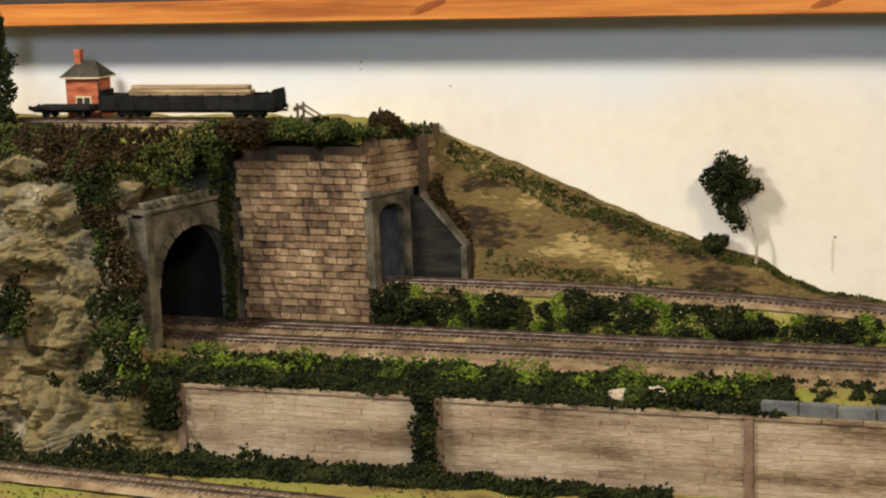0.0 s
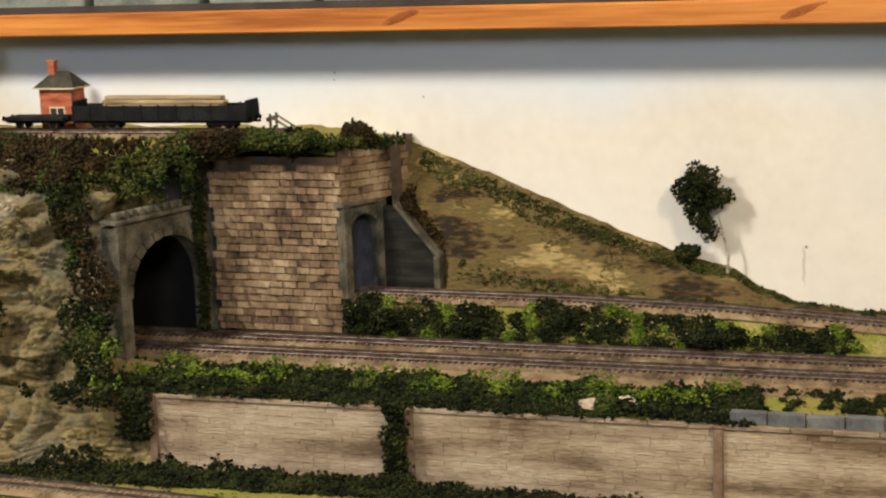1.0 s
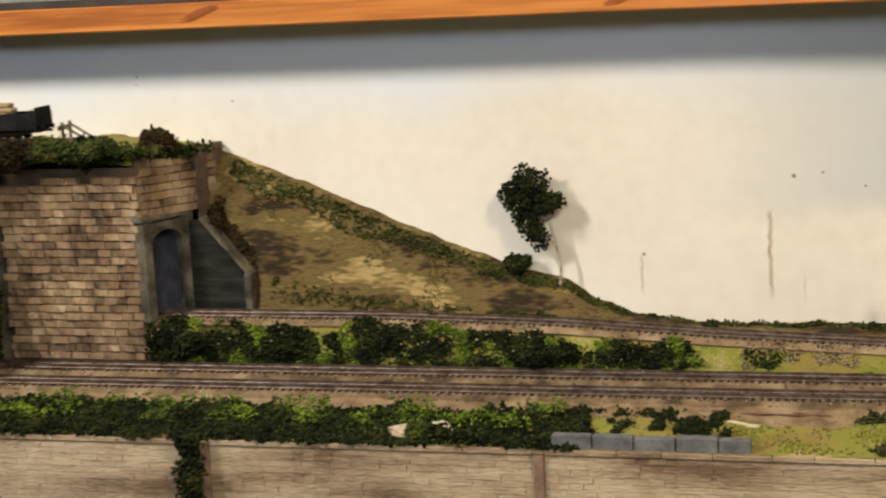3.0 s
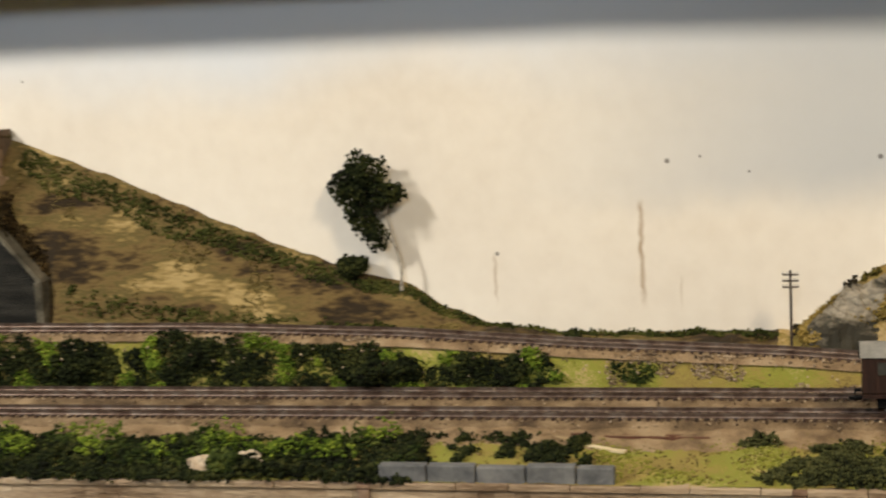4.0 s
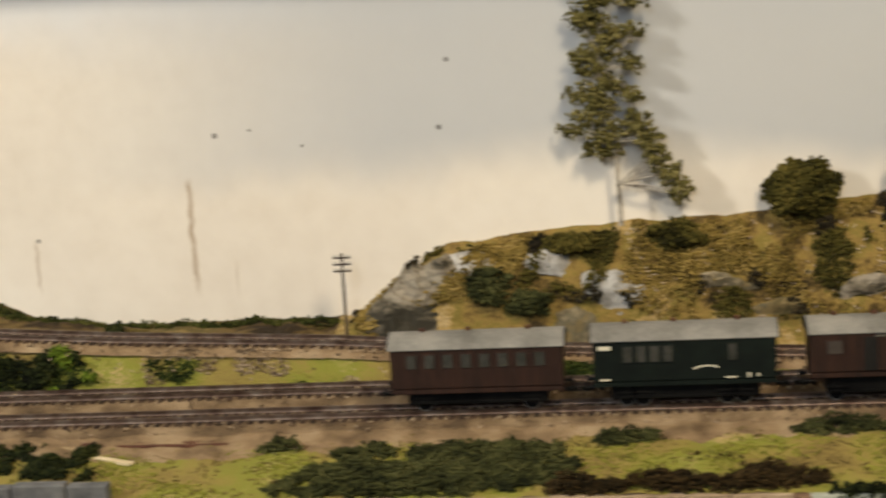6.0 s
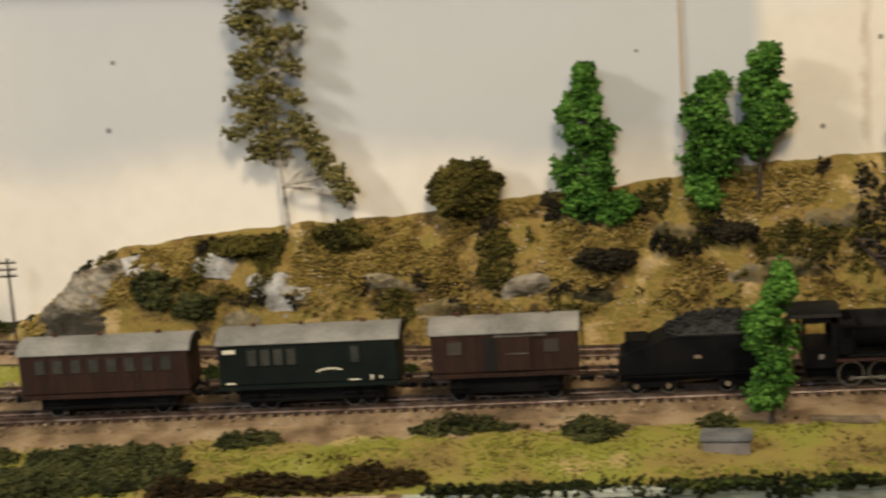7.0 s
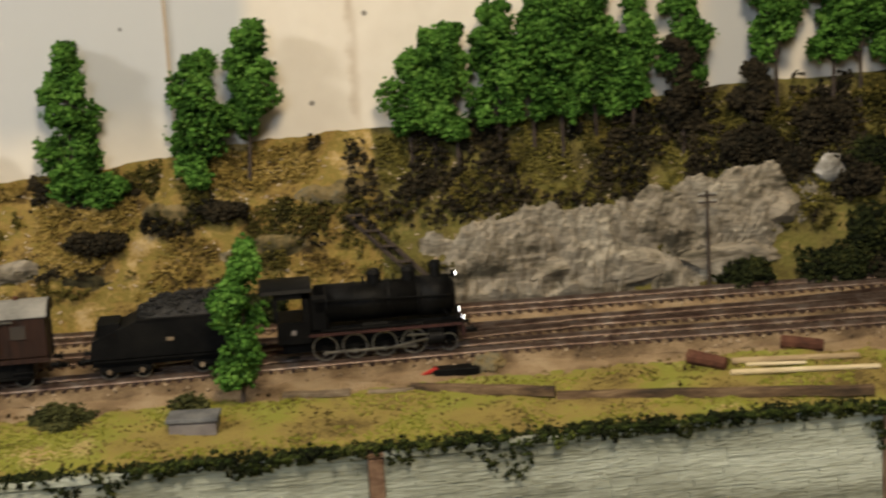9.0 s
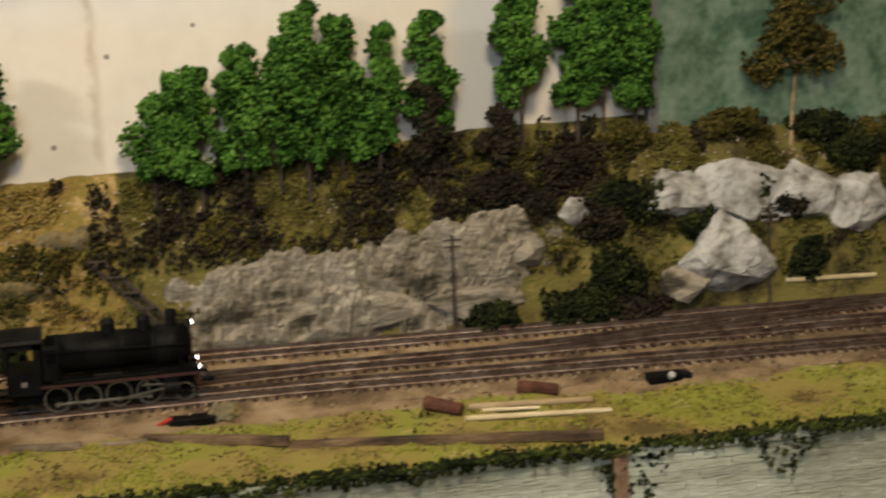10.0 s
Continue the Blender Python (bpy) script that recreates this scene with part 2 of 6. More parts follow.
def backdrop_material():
    """Painted sky: cream haze low down, cast shade painted grey-blue above and to one side, with a few brown drips and
    specks.
    """
    m = mat("painted_sky_backdrop", [(0.66, 0.6, 0.52), (0.72, 0.665, 0.585), (0.77, 0.72, 0.64)], 3.0, 0.9, bump=0.05, bscale=60, detail=3.0)
    nt = m.node_tree
    n, l = nt.nodes, nt.links
    b = n["Principled BSDF"]
    base = b.inputs["Base Color"].links[0].from_socket
    geo = n.new("ShaderNodeNewGeometry")
    sep = n.new("ShaderNodeSeparateXYZ")
    l.new(geo.outputs["Position"], sep.inputs[0])

    def calc(op, a, b2, clamp=False):
        k = n.new("ShaderNodeMath")
        k.operation, k.use_clamp = op, clamp
        for i, v in enumerate((a, b2)):
            if isinstance(v, (int, float)):
                k.inputs[i].default_value = v
            else:
                l.new(v, k.inputs[i])
        return k.outputs[0]

    def smooth(v, a, c):
        k = n.new("ShaderNodeMapRange")
        k.interpolation_type = "SMOOTHSTEP"
        l.new(v, k.inputs["Value"])
        k.inputs["From Min"].default_value, k.inputs["From Max"].default_value = a, c
        return k.outputs["Result"]

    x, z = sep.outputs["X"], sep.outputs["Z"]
    edge_noise = n.new("ShaderNodeTexNoise")
    edge_noise.inputs["Scale"].default_value, edge_noise.inputs["Detail"].default_value = 5.0, 4.0
    l.new(geo.outputs["Position"], edge_noise.inputs["Vector"])
    wob = calc("MULTIPLY_ADD", edge_noise.outputs["Fac"], 0.1)
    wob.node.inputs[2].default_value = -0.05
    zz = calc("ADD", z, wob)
    # shelf shadow put into the colour: a grey patch and a bluish upper band
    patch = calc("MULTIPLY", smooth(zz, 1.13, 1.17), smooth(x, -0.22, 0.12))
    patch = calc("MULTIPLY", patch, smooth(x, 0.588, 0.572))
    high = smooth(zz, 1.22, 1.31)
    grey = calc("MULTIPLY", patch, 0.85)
    # upright grey strip: shadow of a crest tree painted on the board
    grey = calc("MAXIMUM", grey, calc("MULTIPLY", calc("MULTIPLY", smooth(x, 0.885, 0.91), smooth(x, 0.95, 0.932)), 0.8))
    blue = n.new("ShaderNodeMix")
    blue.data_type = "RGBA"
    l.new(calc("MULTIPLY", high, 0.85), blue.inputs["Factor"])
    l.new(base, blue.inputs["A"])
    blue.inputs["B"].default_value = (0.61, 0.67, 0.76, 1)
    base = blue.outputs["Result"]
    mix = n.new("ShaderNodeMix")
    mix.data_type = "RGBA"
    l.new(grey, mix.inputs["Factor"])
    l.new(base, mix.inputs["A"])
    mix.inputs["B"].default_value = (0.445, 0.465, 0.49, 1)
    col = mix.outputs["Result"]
    rough = n.new("ShaderNodeTexNoise")
    rough.inputs["Scale"].default_value = 70.0
    l.new(geo.outputs["Position"], rough.inputs["Vector"])
    for cx, cz, rad in ((-0.044, 1.18, 0.0028), (-0.018, 1.183, 0.0016), (0.02, 1.17, 0.0016), (0.12, 1.179, 0.0028), (0.128, 1.227, 0.0024), (-0.705, 1.289, 0.0016), (-0.706, 1.281, 0.0013), (-0.6, 1.262, 0.0015), (-0.185, 1.107, 0.0022), (0.496, 1.214, 0.0018), (0.661, 1.214, 0.0026), (0.621, 1.155, 0.0026), (0.72, 1.232, 0.0022)):
        dx, dz = calc("SUBTRACT", x, cx), calc("SUBTRACT", z, cz)
        dist = calc("SQRT", calc("ADD", calc("MULTIPLY", dx, dx), calc("MULTIPLY", dz, dz)), 0)
        mx = n.new("ShaderNodeMix")
        mx.data_type = "RGBA"
        l.new(calc("MULTIPLY", smooth(dist, rad, rad * 0.4), 0.75), mx.inputs["Factor"])
        l.new(col, mx.inputs["A"])
        mx.inputs["B"].default_value = (0.06, 0.05, 0.045, 1)
        col = mx.outputs["Result"]
    for cx, half, z0, z1, strength in ((-0.066, 0.0035, 1.058, 1.152, 0.6), (-0.187, 0.002, 1.06, 1.11, 0.4), (-0.035, 0.002, 1.055, 1.09, 0.2), (0.651, 0.006, 1.13, 1.4, 0.35)):
        d = calc("ABSOLUTE", calc("SUBTRACT", calc("ADD", x, calc("MULTIPLY", calc("SUBTRACT", rough.outputs["Fac"], 0.5), 0.008)), cx), 0)
        k = calc("MULTIPLY", smooth(d, half, 0.0), calc("MULTIPLY", smooth(z, z0, z0 + 0.02), smooth(z, z1, z1 - 0.01)))
        k = calc("MULTIPLY", k, calc("MULTIPLY", rough.outputs["Fac"], 2 * strength), True)
        mx = n.new("ShaderNodeMix")
        mx.data_type = "RGBA"
        l.new(k, mx.inputs["Factor"])
        l.new(col, mx.inputs["A"])
        mx.inputs["B"].default_value = (0.3, 0.2, 0.11, 1)
        col = mx.outputs["Result"]
    l.new(col, b.inputs["Base Color"])
    return m


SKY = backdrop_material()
FOREST = mat("painted_forest_backdrop", [(0.02, 0.05, 0.03), (0.06, 0.11, 0.07), (0.13, 0.19, 0.14), (0.2, 0.26, 0.2)], 22, 0.9, bump=0.1, bscale=160)

# ---------------------------------------------------------------- mesh helpers


def obj(name, mesh, material, parent=None, label=""):
    ob = new(name, mesh)
    if material and not mesh.materials:
        mesh.materials.append(material)
    if parent:
        ob.parent = parent
    if label:
        tagged(ob, label)
    return ob


def part(name, bm, material, parent=None, label="", smooth=False):
    me = bpy.data.meshes.new(name)
    bmesh.ops.recalc_face_normals(bm, faces=bm.faces)
    if smooth:
        for f in bm.faces:
            f.smooth = True
    bm.to_mesh(me)
    bm.free()
    return obj(name, me, material, parent, label)


def thing(name, label, category, place=(0, 0, 0), group="", kind="", turn=0.0):
    ob = new(name)
    ob.empty_display_size = 0.02
    ob.matrix_basis = pose(*place, 0, 0, turn)
    return tagged(ob, label, category, group, kind)


def box(bm, x0, x1, y0, y1, z0, z1, bevel=0.0):
    r = bmesh.ops.create_cube(bm, size=1)
    vs = r["verts"]
    for v in vs:
        v.co = Vector(((x0 + x1) / 2 + v.co.x * (x1 - x0), (y0 + y1) / 2 + v.co.y * (y1 - y0), (z0 + z1) / 2 + v.co.z * (z1 - z0)))
    if bevel:
        es = {e for v in vs for e in v.link_edges}
        bmesh.ops.bevel(bm, geom=list(es), offset=bevel, segments=1, affect="EDGES")
    return bm


def boxed(x0, x1, y0, y1, z0, z1, bevel=0.0):
    return box(bmesh.new(), x0, x1, y0, y1, z0, z1, bevel)


def rod(bm, a, b, r0, r1=None, n=8, caps=True):
    """A tapered round bar from a to b."""
    a, b = Vector(a), Vector(b)
    r1 = r0 if r1 is None else r1
    m = Matrix.Translation((a + b) / 2) @ (b - a).to_track_quat("Z", "Y").to_matrix().to_4x4()
    bmesh.ops.create_cone(bm, cap_ends=caps, segments=n, radius1=r0, radius2=r1, depth=(b - a).length, matrix=m)
    return bm


def profile_x(outline, x0, x1):
    """A solid with a (y, z) outline, drawn out along x."""
    bm = bmesh.new()
    a = [bm.verts.new((x0, y, z)) for y, z in outline]
    b = [bm.verts.new((x1, y, z)) for y, z in outline]
    bm.faces.new(a)
    bm.faces.new(list(reversed(b)))
    k = len(a)
    for i in range(k):
        bm.faces.new((a[i], b[i], b[(i + 1) % k], a[(i + 1) % k]))
    return bm


def ring(bm, centre, radius, tube, n=20, axis="y"):
    """A wheel tyre round the y axis, with a square section."""
    c = Vector(centre)
    rows = []
    for i in range(n):
        a = 2 * math.pi * i / n
        d = Vector((math.cos(a), 0, math.sin(a)))
        rows.append([bm.verts.new(c + d * (radius + s * tube) + Vector((0, w * tube, 0))) for s, w in ((0, -1), (1, -1), (1, 1), (0, 1))])
    for i in range(n):
        p, q = rows[i], rows[(i + 1) % n]
        for j in range(4):
            bm.faces.new((p[j], q[j], q[(j + 1) % 4], p[(j + 1) % 4]))
    return bm


def grid_mesh(name, fn, nu, nv, smooth=True):
    """A sheet: fn(u, v) gives the place, u and v from 0 to 1."""
    pts = [fn(i / nu, j / nv) for j in range(nv + 1) for i in range(nu + 1)]
    faces = [(j * (nu + 1) + i, j * (nu + 1) + i + 1, (j + 1) * (nu + 1) + i + 1, (j + 1) * (nu + 1) + i) for j in range(nv) for i in range(nu)]
    me = bpy.data.meshes.new(name)
    me.from_pydata(pts, [], faces)
    if smooth:
        me.shade_smooth()
    return me


OCTA = np.array([(1, 0, 0), (-1, 0, 0), (0, 1, 0), (0, -1, 0), (0, 0, 1), (0, 0, -1)], float)
OCTA_F = np.array([(0, 2, 4), (2, 1, 4), (1, 3, 4), (3, 0, 4), (2, 0, 5), (1, 2, 5), (3, 1, 5), (0, 3, 5)])


def clumps(name, points, size, rng, flat=1.0, vary=0.6):
    """One mesh of many small uneven clumps, one at each point."""
    points = np.asarray(points, float)
    if size > 0.0015:
        # each tuft is two smaller ones set close together
        points = np.concatenate([points + rng.normal(0, size * 0.5, points.shape) for _ in range(2)])
        size *= 0.68
    k = len(points)
    q = rng.normal(size=(k, 3, 3))
    q, _ = np.linalg.qr(q)
    s = size * (1 - vary / 2 + vary * rng.random((k, 1, 1)))
    shape = OCTA[None] * (0.6 + 0.8 * rng.random((k, 6, 1)))
    co = np.einsum("kij,knj->kni", q, shape) * s
    co[..., 2] *= flat
    co += points[:, None]
    fa = (OCTA_F[None] + 6 * np.arange(k)[:, None, None]).reshape(-1, 3)
    me = bpy.data.meshes.new(name)
    me.from_pydata(co.reshape(-1, 3).tolist(), [], fa.tolist())
    me.shade_smooth()
    return me


def blob_points(rng, centre, radii, count, shell=0.55):
    d = rng.normal(size=(count, 3))
    d /= np.linalg.norm(d, axis=1)[:, None]
    r = shell + (1 - shell) * rng.random((count, 1)) ** 0.5
    k = rng.normal(size=(5, 3)) * 2.6
    lump = 1 + 0.13 * np.sin(d @ k.T + k[:, 0]).sum(1)[:, None]
    return np.asarray(centre) + d * r * lump * np.asarray(radii)


def n2(x, y, z=0.0, s=1.0):
    return noise.noise((x * s, y * s, z * s))


# ---------------------------------------------------------------- the lie of the land


def table(x, *pairs):
    return float(np.interp(x, [p[0] for p in pairs], [p[1] for p in pairs]))


def track1_y(x):
    return 0.008 + table(x, (-1.3, 1.582), (0.75, 1.582), (1.12, 1.556), (1.7, 1.505))


def track2_y(x):
    return 0.008 + table(x, (-1.3, 1.642), (0.1, 1.64), (0.5, 1.634), (1.12, 1.608), (1.7, 1.565))


def track3_y(x):
    return 0.008 + table(x, (-1.0, 1.68), (0.3, 1.681), (0.5, 1.68), (0.8, 1.674), (1.15, 1.657), (1.7, 1.63))


def track3_z(x):
    return table(x, (-1.0, 1.066), (-0.42, 1.064), (-0.25, 1.059), (-0.11, 1.05), (0.046, 1.043), (0.165, 1.034), (0.443, 1.022), (0.8, 1.02), (1.7, 1.02))


RAIL_Z = 1.02


def back_y(x):
    """The painted sky board comes gently forwards towards the middle of the layout."""
    return table(x, (-1.3, 1.80), (-0.1, 1.755))



def crest_z(x):
    return table(x, (-0.63, 1.22), (-0.596, 1.209), (-0.532, 1.185), (-0.45, 1.151), (-0.405, 1.132), (-0.345, 1.11), (-0.314, 1.098), (-0.257, 1.085), (-0.232, 1.067), (-0.194, 1.053),
                 (-0.137, 1.045), (-0.001, 1.045), (0.052, 1.045), (0.062, 1.05), (0.09, 1.076), (0.122, 1.096), (0.152, 1.099), (0.186, 1.103), (0.227, 1.106), (0.333, 1.11), (0.405, 1.118),
                 (0.5, 1.125), (0.587, 1.135), (0.658, 1.136), (0.806, 1.138), (0.909, 1.15), (1.066, 1.15), (1.2, 1.138), (1.7, 1.138))


def front_y(x):
    return table(x, (-1.5, 1.487), (0.0, 1.485), (1.7, 1.462))


def land_z(x, y):
    f, t1, t2, t3 = front_y(x), track1_y(x), track2_y(x), track3_y(x)
    foot, z3 = t3 + table(x, (-0.57, 0.036), (-0.56, 0.024)), table(x, (-0.8, 1.0105), (-0.76, track3_z(x) - 0.0085))
    rough = 0.0022 * n2(x, y, 0, 45) + 0.0012 * n2(x, y, 3, 130)
    if y < t2 + 0.017:
        z = float(np.interp(y, (f, f + 0.05, t1 - 0.02, t2 + 0.017), (0.996, 1.004, 1.0105, 1.0105)))
        if y > t1 - 0.02:
            rough *= 0.3
        return z + rough
    if y < foot:
        return float(np.interp(y, (t2 + 0.017, t3 - 0.0195, foot), (1.0105, z3, z3))) + rough * 0.6
    s = (y - foot) / (back_y(x) - foot)
    top = crest_z(x) - (0.003 if x < 0.04 else 0.002)
    steep = table(x, (-0.62, 0.17), (-0.58, 0.32), (-0.55, 0.6), (-0.45, 0.8), (0.0, 0.9)) if x < 0.0 else table(x, (0.05, 0.5), (0.08, 0.25), (0.2, 0.3), (0.3, 0.5))
    z = z3 + (top - z3) * s ** steep
    big = 0.007 * n2(x, y, 5, 22) + 0.004 * n2(x, y, 9, 60)
    return z + (big * min(1.0, 4 * s) * (0.5 if x < 0 else 1.0) * (1 - 0.8 * max(0.0, min(1.0, s)) ** 3) + rough)


def build_ground():
    for name, x0, x1, y0, y1, nx, ny, material, label in (
            ("ground", -0.865, 1.6, 0.0, 0.5, 430, 64, GRASS, "grassy baseboard with green and straw coloured flock"),
            ("hillside", -0.62, 0.04, 0.0, 1.0, 150, 36, HILL, "dry tan grass slope falling away beside the upper line"),
            ("scrub_hillside", 0.04, 0.66, 0.0, 1.0, 140, 40, SCRUB, "scrubby golden brown hillside behind the tracks"),
            ("wooded_hillside", 0.66, 1.6, 0.0, 1.0, 200, 40, SCRUB_DARK, "dark olive wooded hillside behind the tracks")):
        def place(u, v, x0=x0, x1=x1, name=name):
            x = x0 + (x1 - x0) * u
            foot = track3_y(x) + 0.02
            y = front_y(x) + (foot + 0.004 - front_y(x)) * v if name == "ground" else foot + (back_y(x) - foot) * v
            return (x, y, land_z(x, y))
        tagged(obj(name, grid_mesh(name, place, nx, ny), material), label, "ground", kind="structure")

    def low(u, v):
        x, y = -1.7 + 3.4 * u, 1.1 + 0.385 * v
        return (x, y, 0.915 + 0.003 * n2(x, y, 0, 30) + 0.0015 * n2(x, y, 2, 120))
    tagged(obj("ground_front", grid_mesh("ground_front", low, 300, 44), GRASS), "lower green and straw flocked ground before the retaining wall", "ground", kind="structure")
    tagged(part("baseboard", boxed(-1.7, 1.7, 1.1, 1.83, 0.84, 0.9), GREY_TIMBER), "timber baseboard that carries the model landscape", "baseboard", kind="structure")
    for sx in (-1.6, 1.6):
        for sy in (1.15, 1.78):
            tagged(part("trestle_leg", boxed(sx - 0.03, sx + 0.03, sy - 0.03, sy + 0.03, 0.0, 0.84, 0.004), GREY_TIMBER), "square timber leg under the baseboard", "leg", group="baseboard legs")


def build_verge():
    def lie(u, v):
        x = -0.84 + 2.4 * u
        y = track1_y(x) - 0.052 + 0.036 * v
        h = 0.0012 * min(1.0, 6 * (1 - v)) + 0.004 * (v - table(x, (0.0, 0.42), (0.3, 0.68), (0.65, 0.72), (0.8, 0.95)) + 0.45 * n2(x, y, 3, 14) + 0.25 * n2(x, y, 8, 60))
        return (x, y, land_z(x, y) + min(0.0011, h))
    tagged(obj("verge", grid_mesh("verge", lie, 700, 18), TAN_BALLAST), "sandy tan verge along the near line", "ground", kind="structure")


def build_room():
    s = "structure"
    tagged(part("floor", boxed(-2.6, 2.6, -2.4, 2.0, -0.1, 0.0), FLOORING), "plain tiled floor of the layout room", "floor", kind=s)
    tagged(part("ceiling", boxed(-2.6, 2.6, -2.4, 2.0, 2.4, 2.5), PLASTER), "plain pale ceiling of the layout room", "ceiling", kind=s)
    tagged(part("wall_north", boxed(-2.6, 2.6, 1.9, 2.0, 0.0, 2.4), PLASTER), "plain plaster wall behind the backdrop", "wall", kind=s)
    tagged(part("wall_south", boxed(-2.6, 2.6, -2.5, -2.4, 0.0, 2.4), PLASTER), "plain plaster wall", "wall", kind=s)
    tagged(part("wall_west", boxed(-2.7, -2.6, -2.4, 2.0, 0.0, 2.4), PLASTER), "plain plaster wall", "wall", kind=s)
    tagged(part("wall_east", boxed(2.6, 2.7, -2.4, 2.0, 0.0, 2.4), PLASTER), "plain plaster wall", "wall", kind=s)
    xs = [-1.9, -1.3, -0.7, -0.1, 0.5, 1.043]
    bm = bmesh.new()
    rows = [[bm.verts.new((x, back_y(x) + d, z)) for x in xs] for d, z in ((0, 0.9), (0, 1.75), (0.012, 1.75), (0.012, 0.9))]
    for a in range(4):
        for i in range(len(xs) - 1):
            bm.faces.new((rows[a][i], rows[a][i + 1], rows[(a + 1) % 4][i + 1], rows[(a + 1) % 4][i]))
    for k in (0, -1):
        bm.faces.new([r[k] for r in rows])
    tagged(part("backdrop", bm, SKY), "cream sky board with grey-blue shade painted in and brown drips", "backdrop", kind=s)
    by = back_y(1.0)
    tagged(part("backdrop_forest", boxed(1.047, 1.9, by - 0.006, by + 0.008, 0.9, 1.75), FOREST), "misty green painted forest board", "backdrop", kind=s)
    tagged(part("panel_joint", boxed(1.04, 1.048, by - 0.01, by - 0.0, 1.1, 1.75), PLINTH), "narrow grey strip between backdrop boards", "trim", kind=s)
    tagged(part("panel_joint", boxed(0.5252, 0.5278, by - 0.002, by - 0.0, 1.1, 1.75), JOINT), "thin brown joint strip on the sky board", "trim", kind=s)
    shelf = thing("shelf", "long orange pine shelf edge above the sky board", "shelf")
    part("edge_board", boxed(-1.9, 0.62, 1.722, 1.74, 1.3385, 1.3635, 0.0015), SHELF_WOOD, shelf, "orange varnished pine edge with dark knots")
    part("shelf_board", boxed(-1.9, 0.62, 1.741, 1.793, 1.345, 1.357), SHELF_DARK, shelf)
    part("back_strip", boxed(-1.9, 0.62, 1.735, 1.742, 1.364, 1.371), SHELF_DARK, shelf, "dark strip above the pine edge")
    shelf.matrix_basis = pose(-0.67, 1.706, 0, 0, 0, -2.15) @ pose(0.67, -1.722, 0)
    knots = random.Random(4)
    for kx in (-0.60, -0.18, 0.2):
        bm = bmesh.new()
        bmesh.ops.create_uvsphere(bm, u_segments=12, v_segments=6, radius=1)
        for v in bm.verts:
            w = 0.026 * (1 + 0.5 * n2(v.co.x, v.co.z, kx, 2) + 0.3 * n2(v.co.x, v.co.z, kx, 6))
            v.co = Vector((kx + v.co.x * w * 0.5 + 0.02 * v.co.z + 0.006 * n2(v.co.z, kx, 0, 4), 1.7222 + v.co.y * 0.0006, 1.352 + v.co.z * 0.009))
        part("knot", bm, KNOT, shelf, "dark brown knot in the pine")
    x = -1.45
    while x < -0.5:
        w = knots.uniform(0.12, 0.22)
        t = thing("storage_box", "grey-green box standing on the shelf", "box", (x, 1.752 - 0.0375 * (x + 0.67), 1.357), group="boxes on the shelf", turn=-2.15)
        part("carton", boxed(0, w, -0.022, 0.022, 0, 0.06, 0.002), CREST, t)
        part("lid", boxed(-0.001, w + 0.001, -0.0235, 0.0235, 0.0605, 0.068, 0.001), SHELF_DARK, t)
        x += w + 0.012


# ---------------------------------------------------------------- tracks


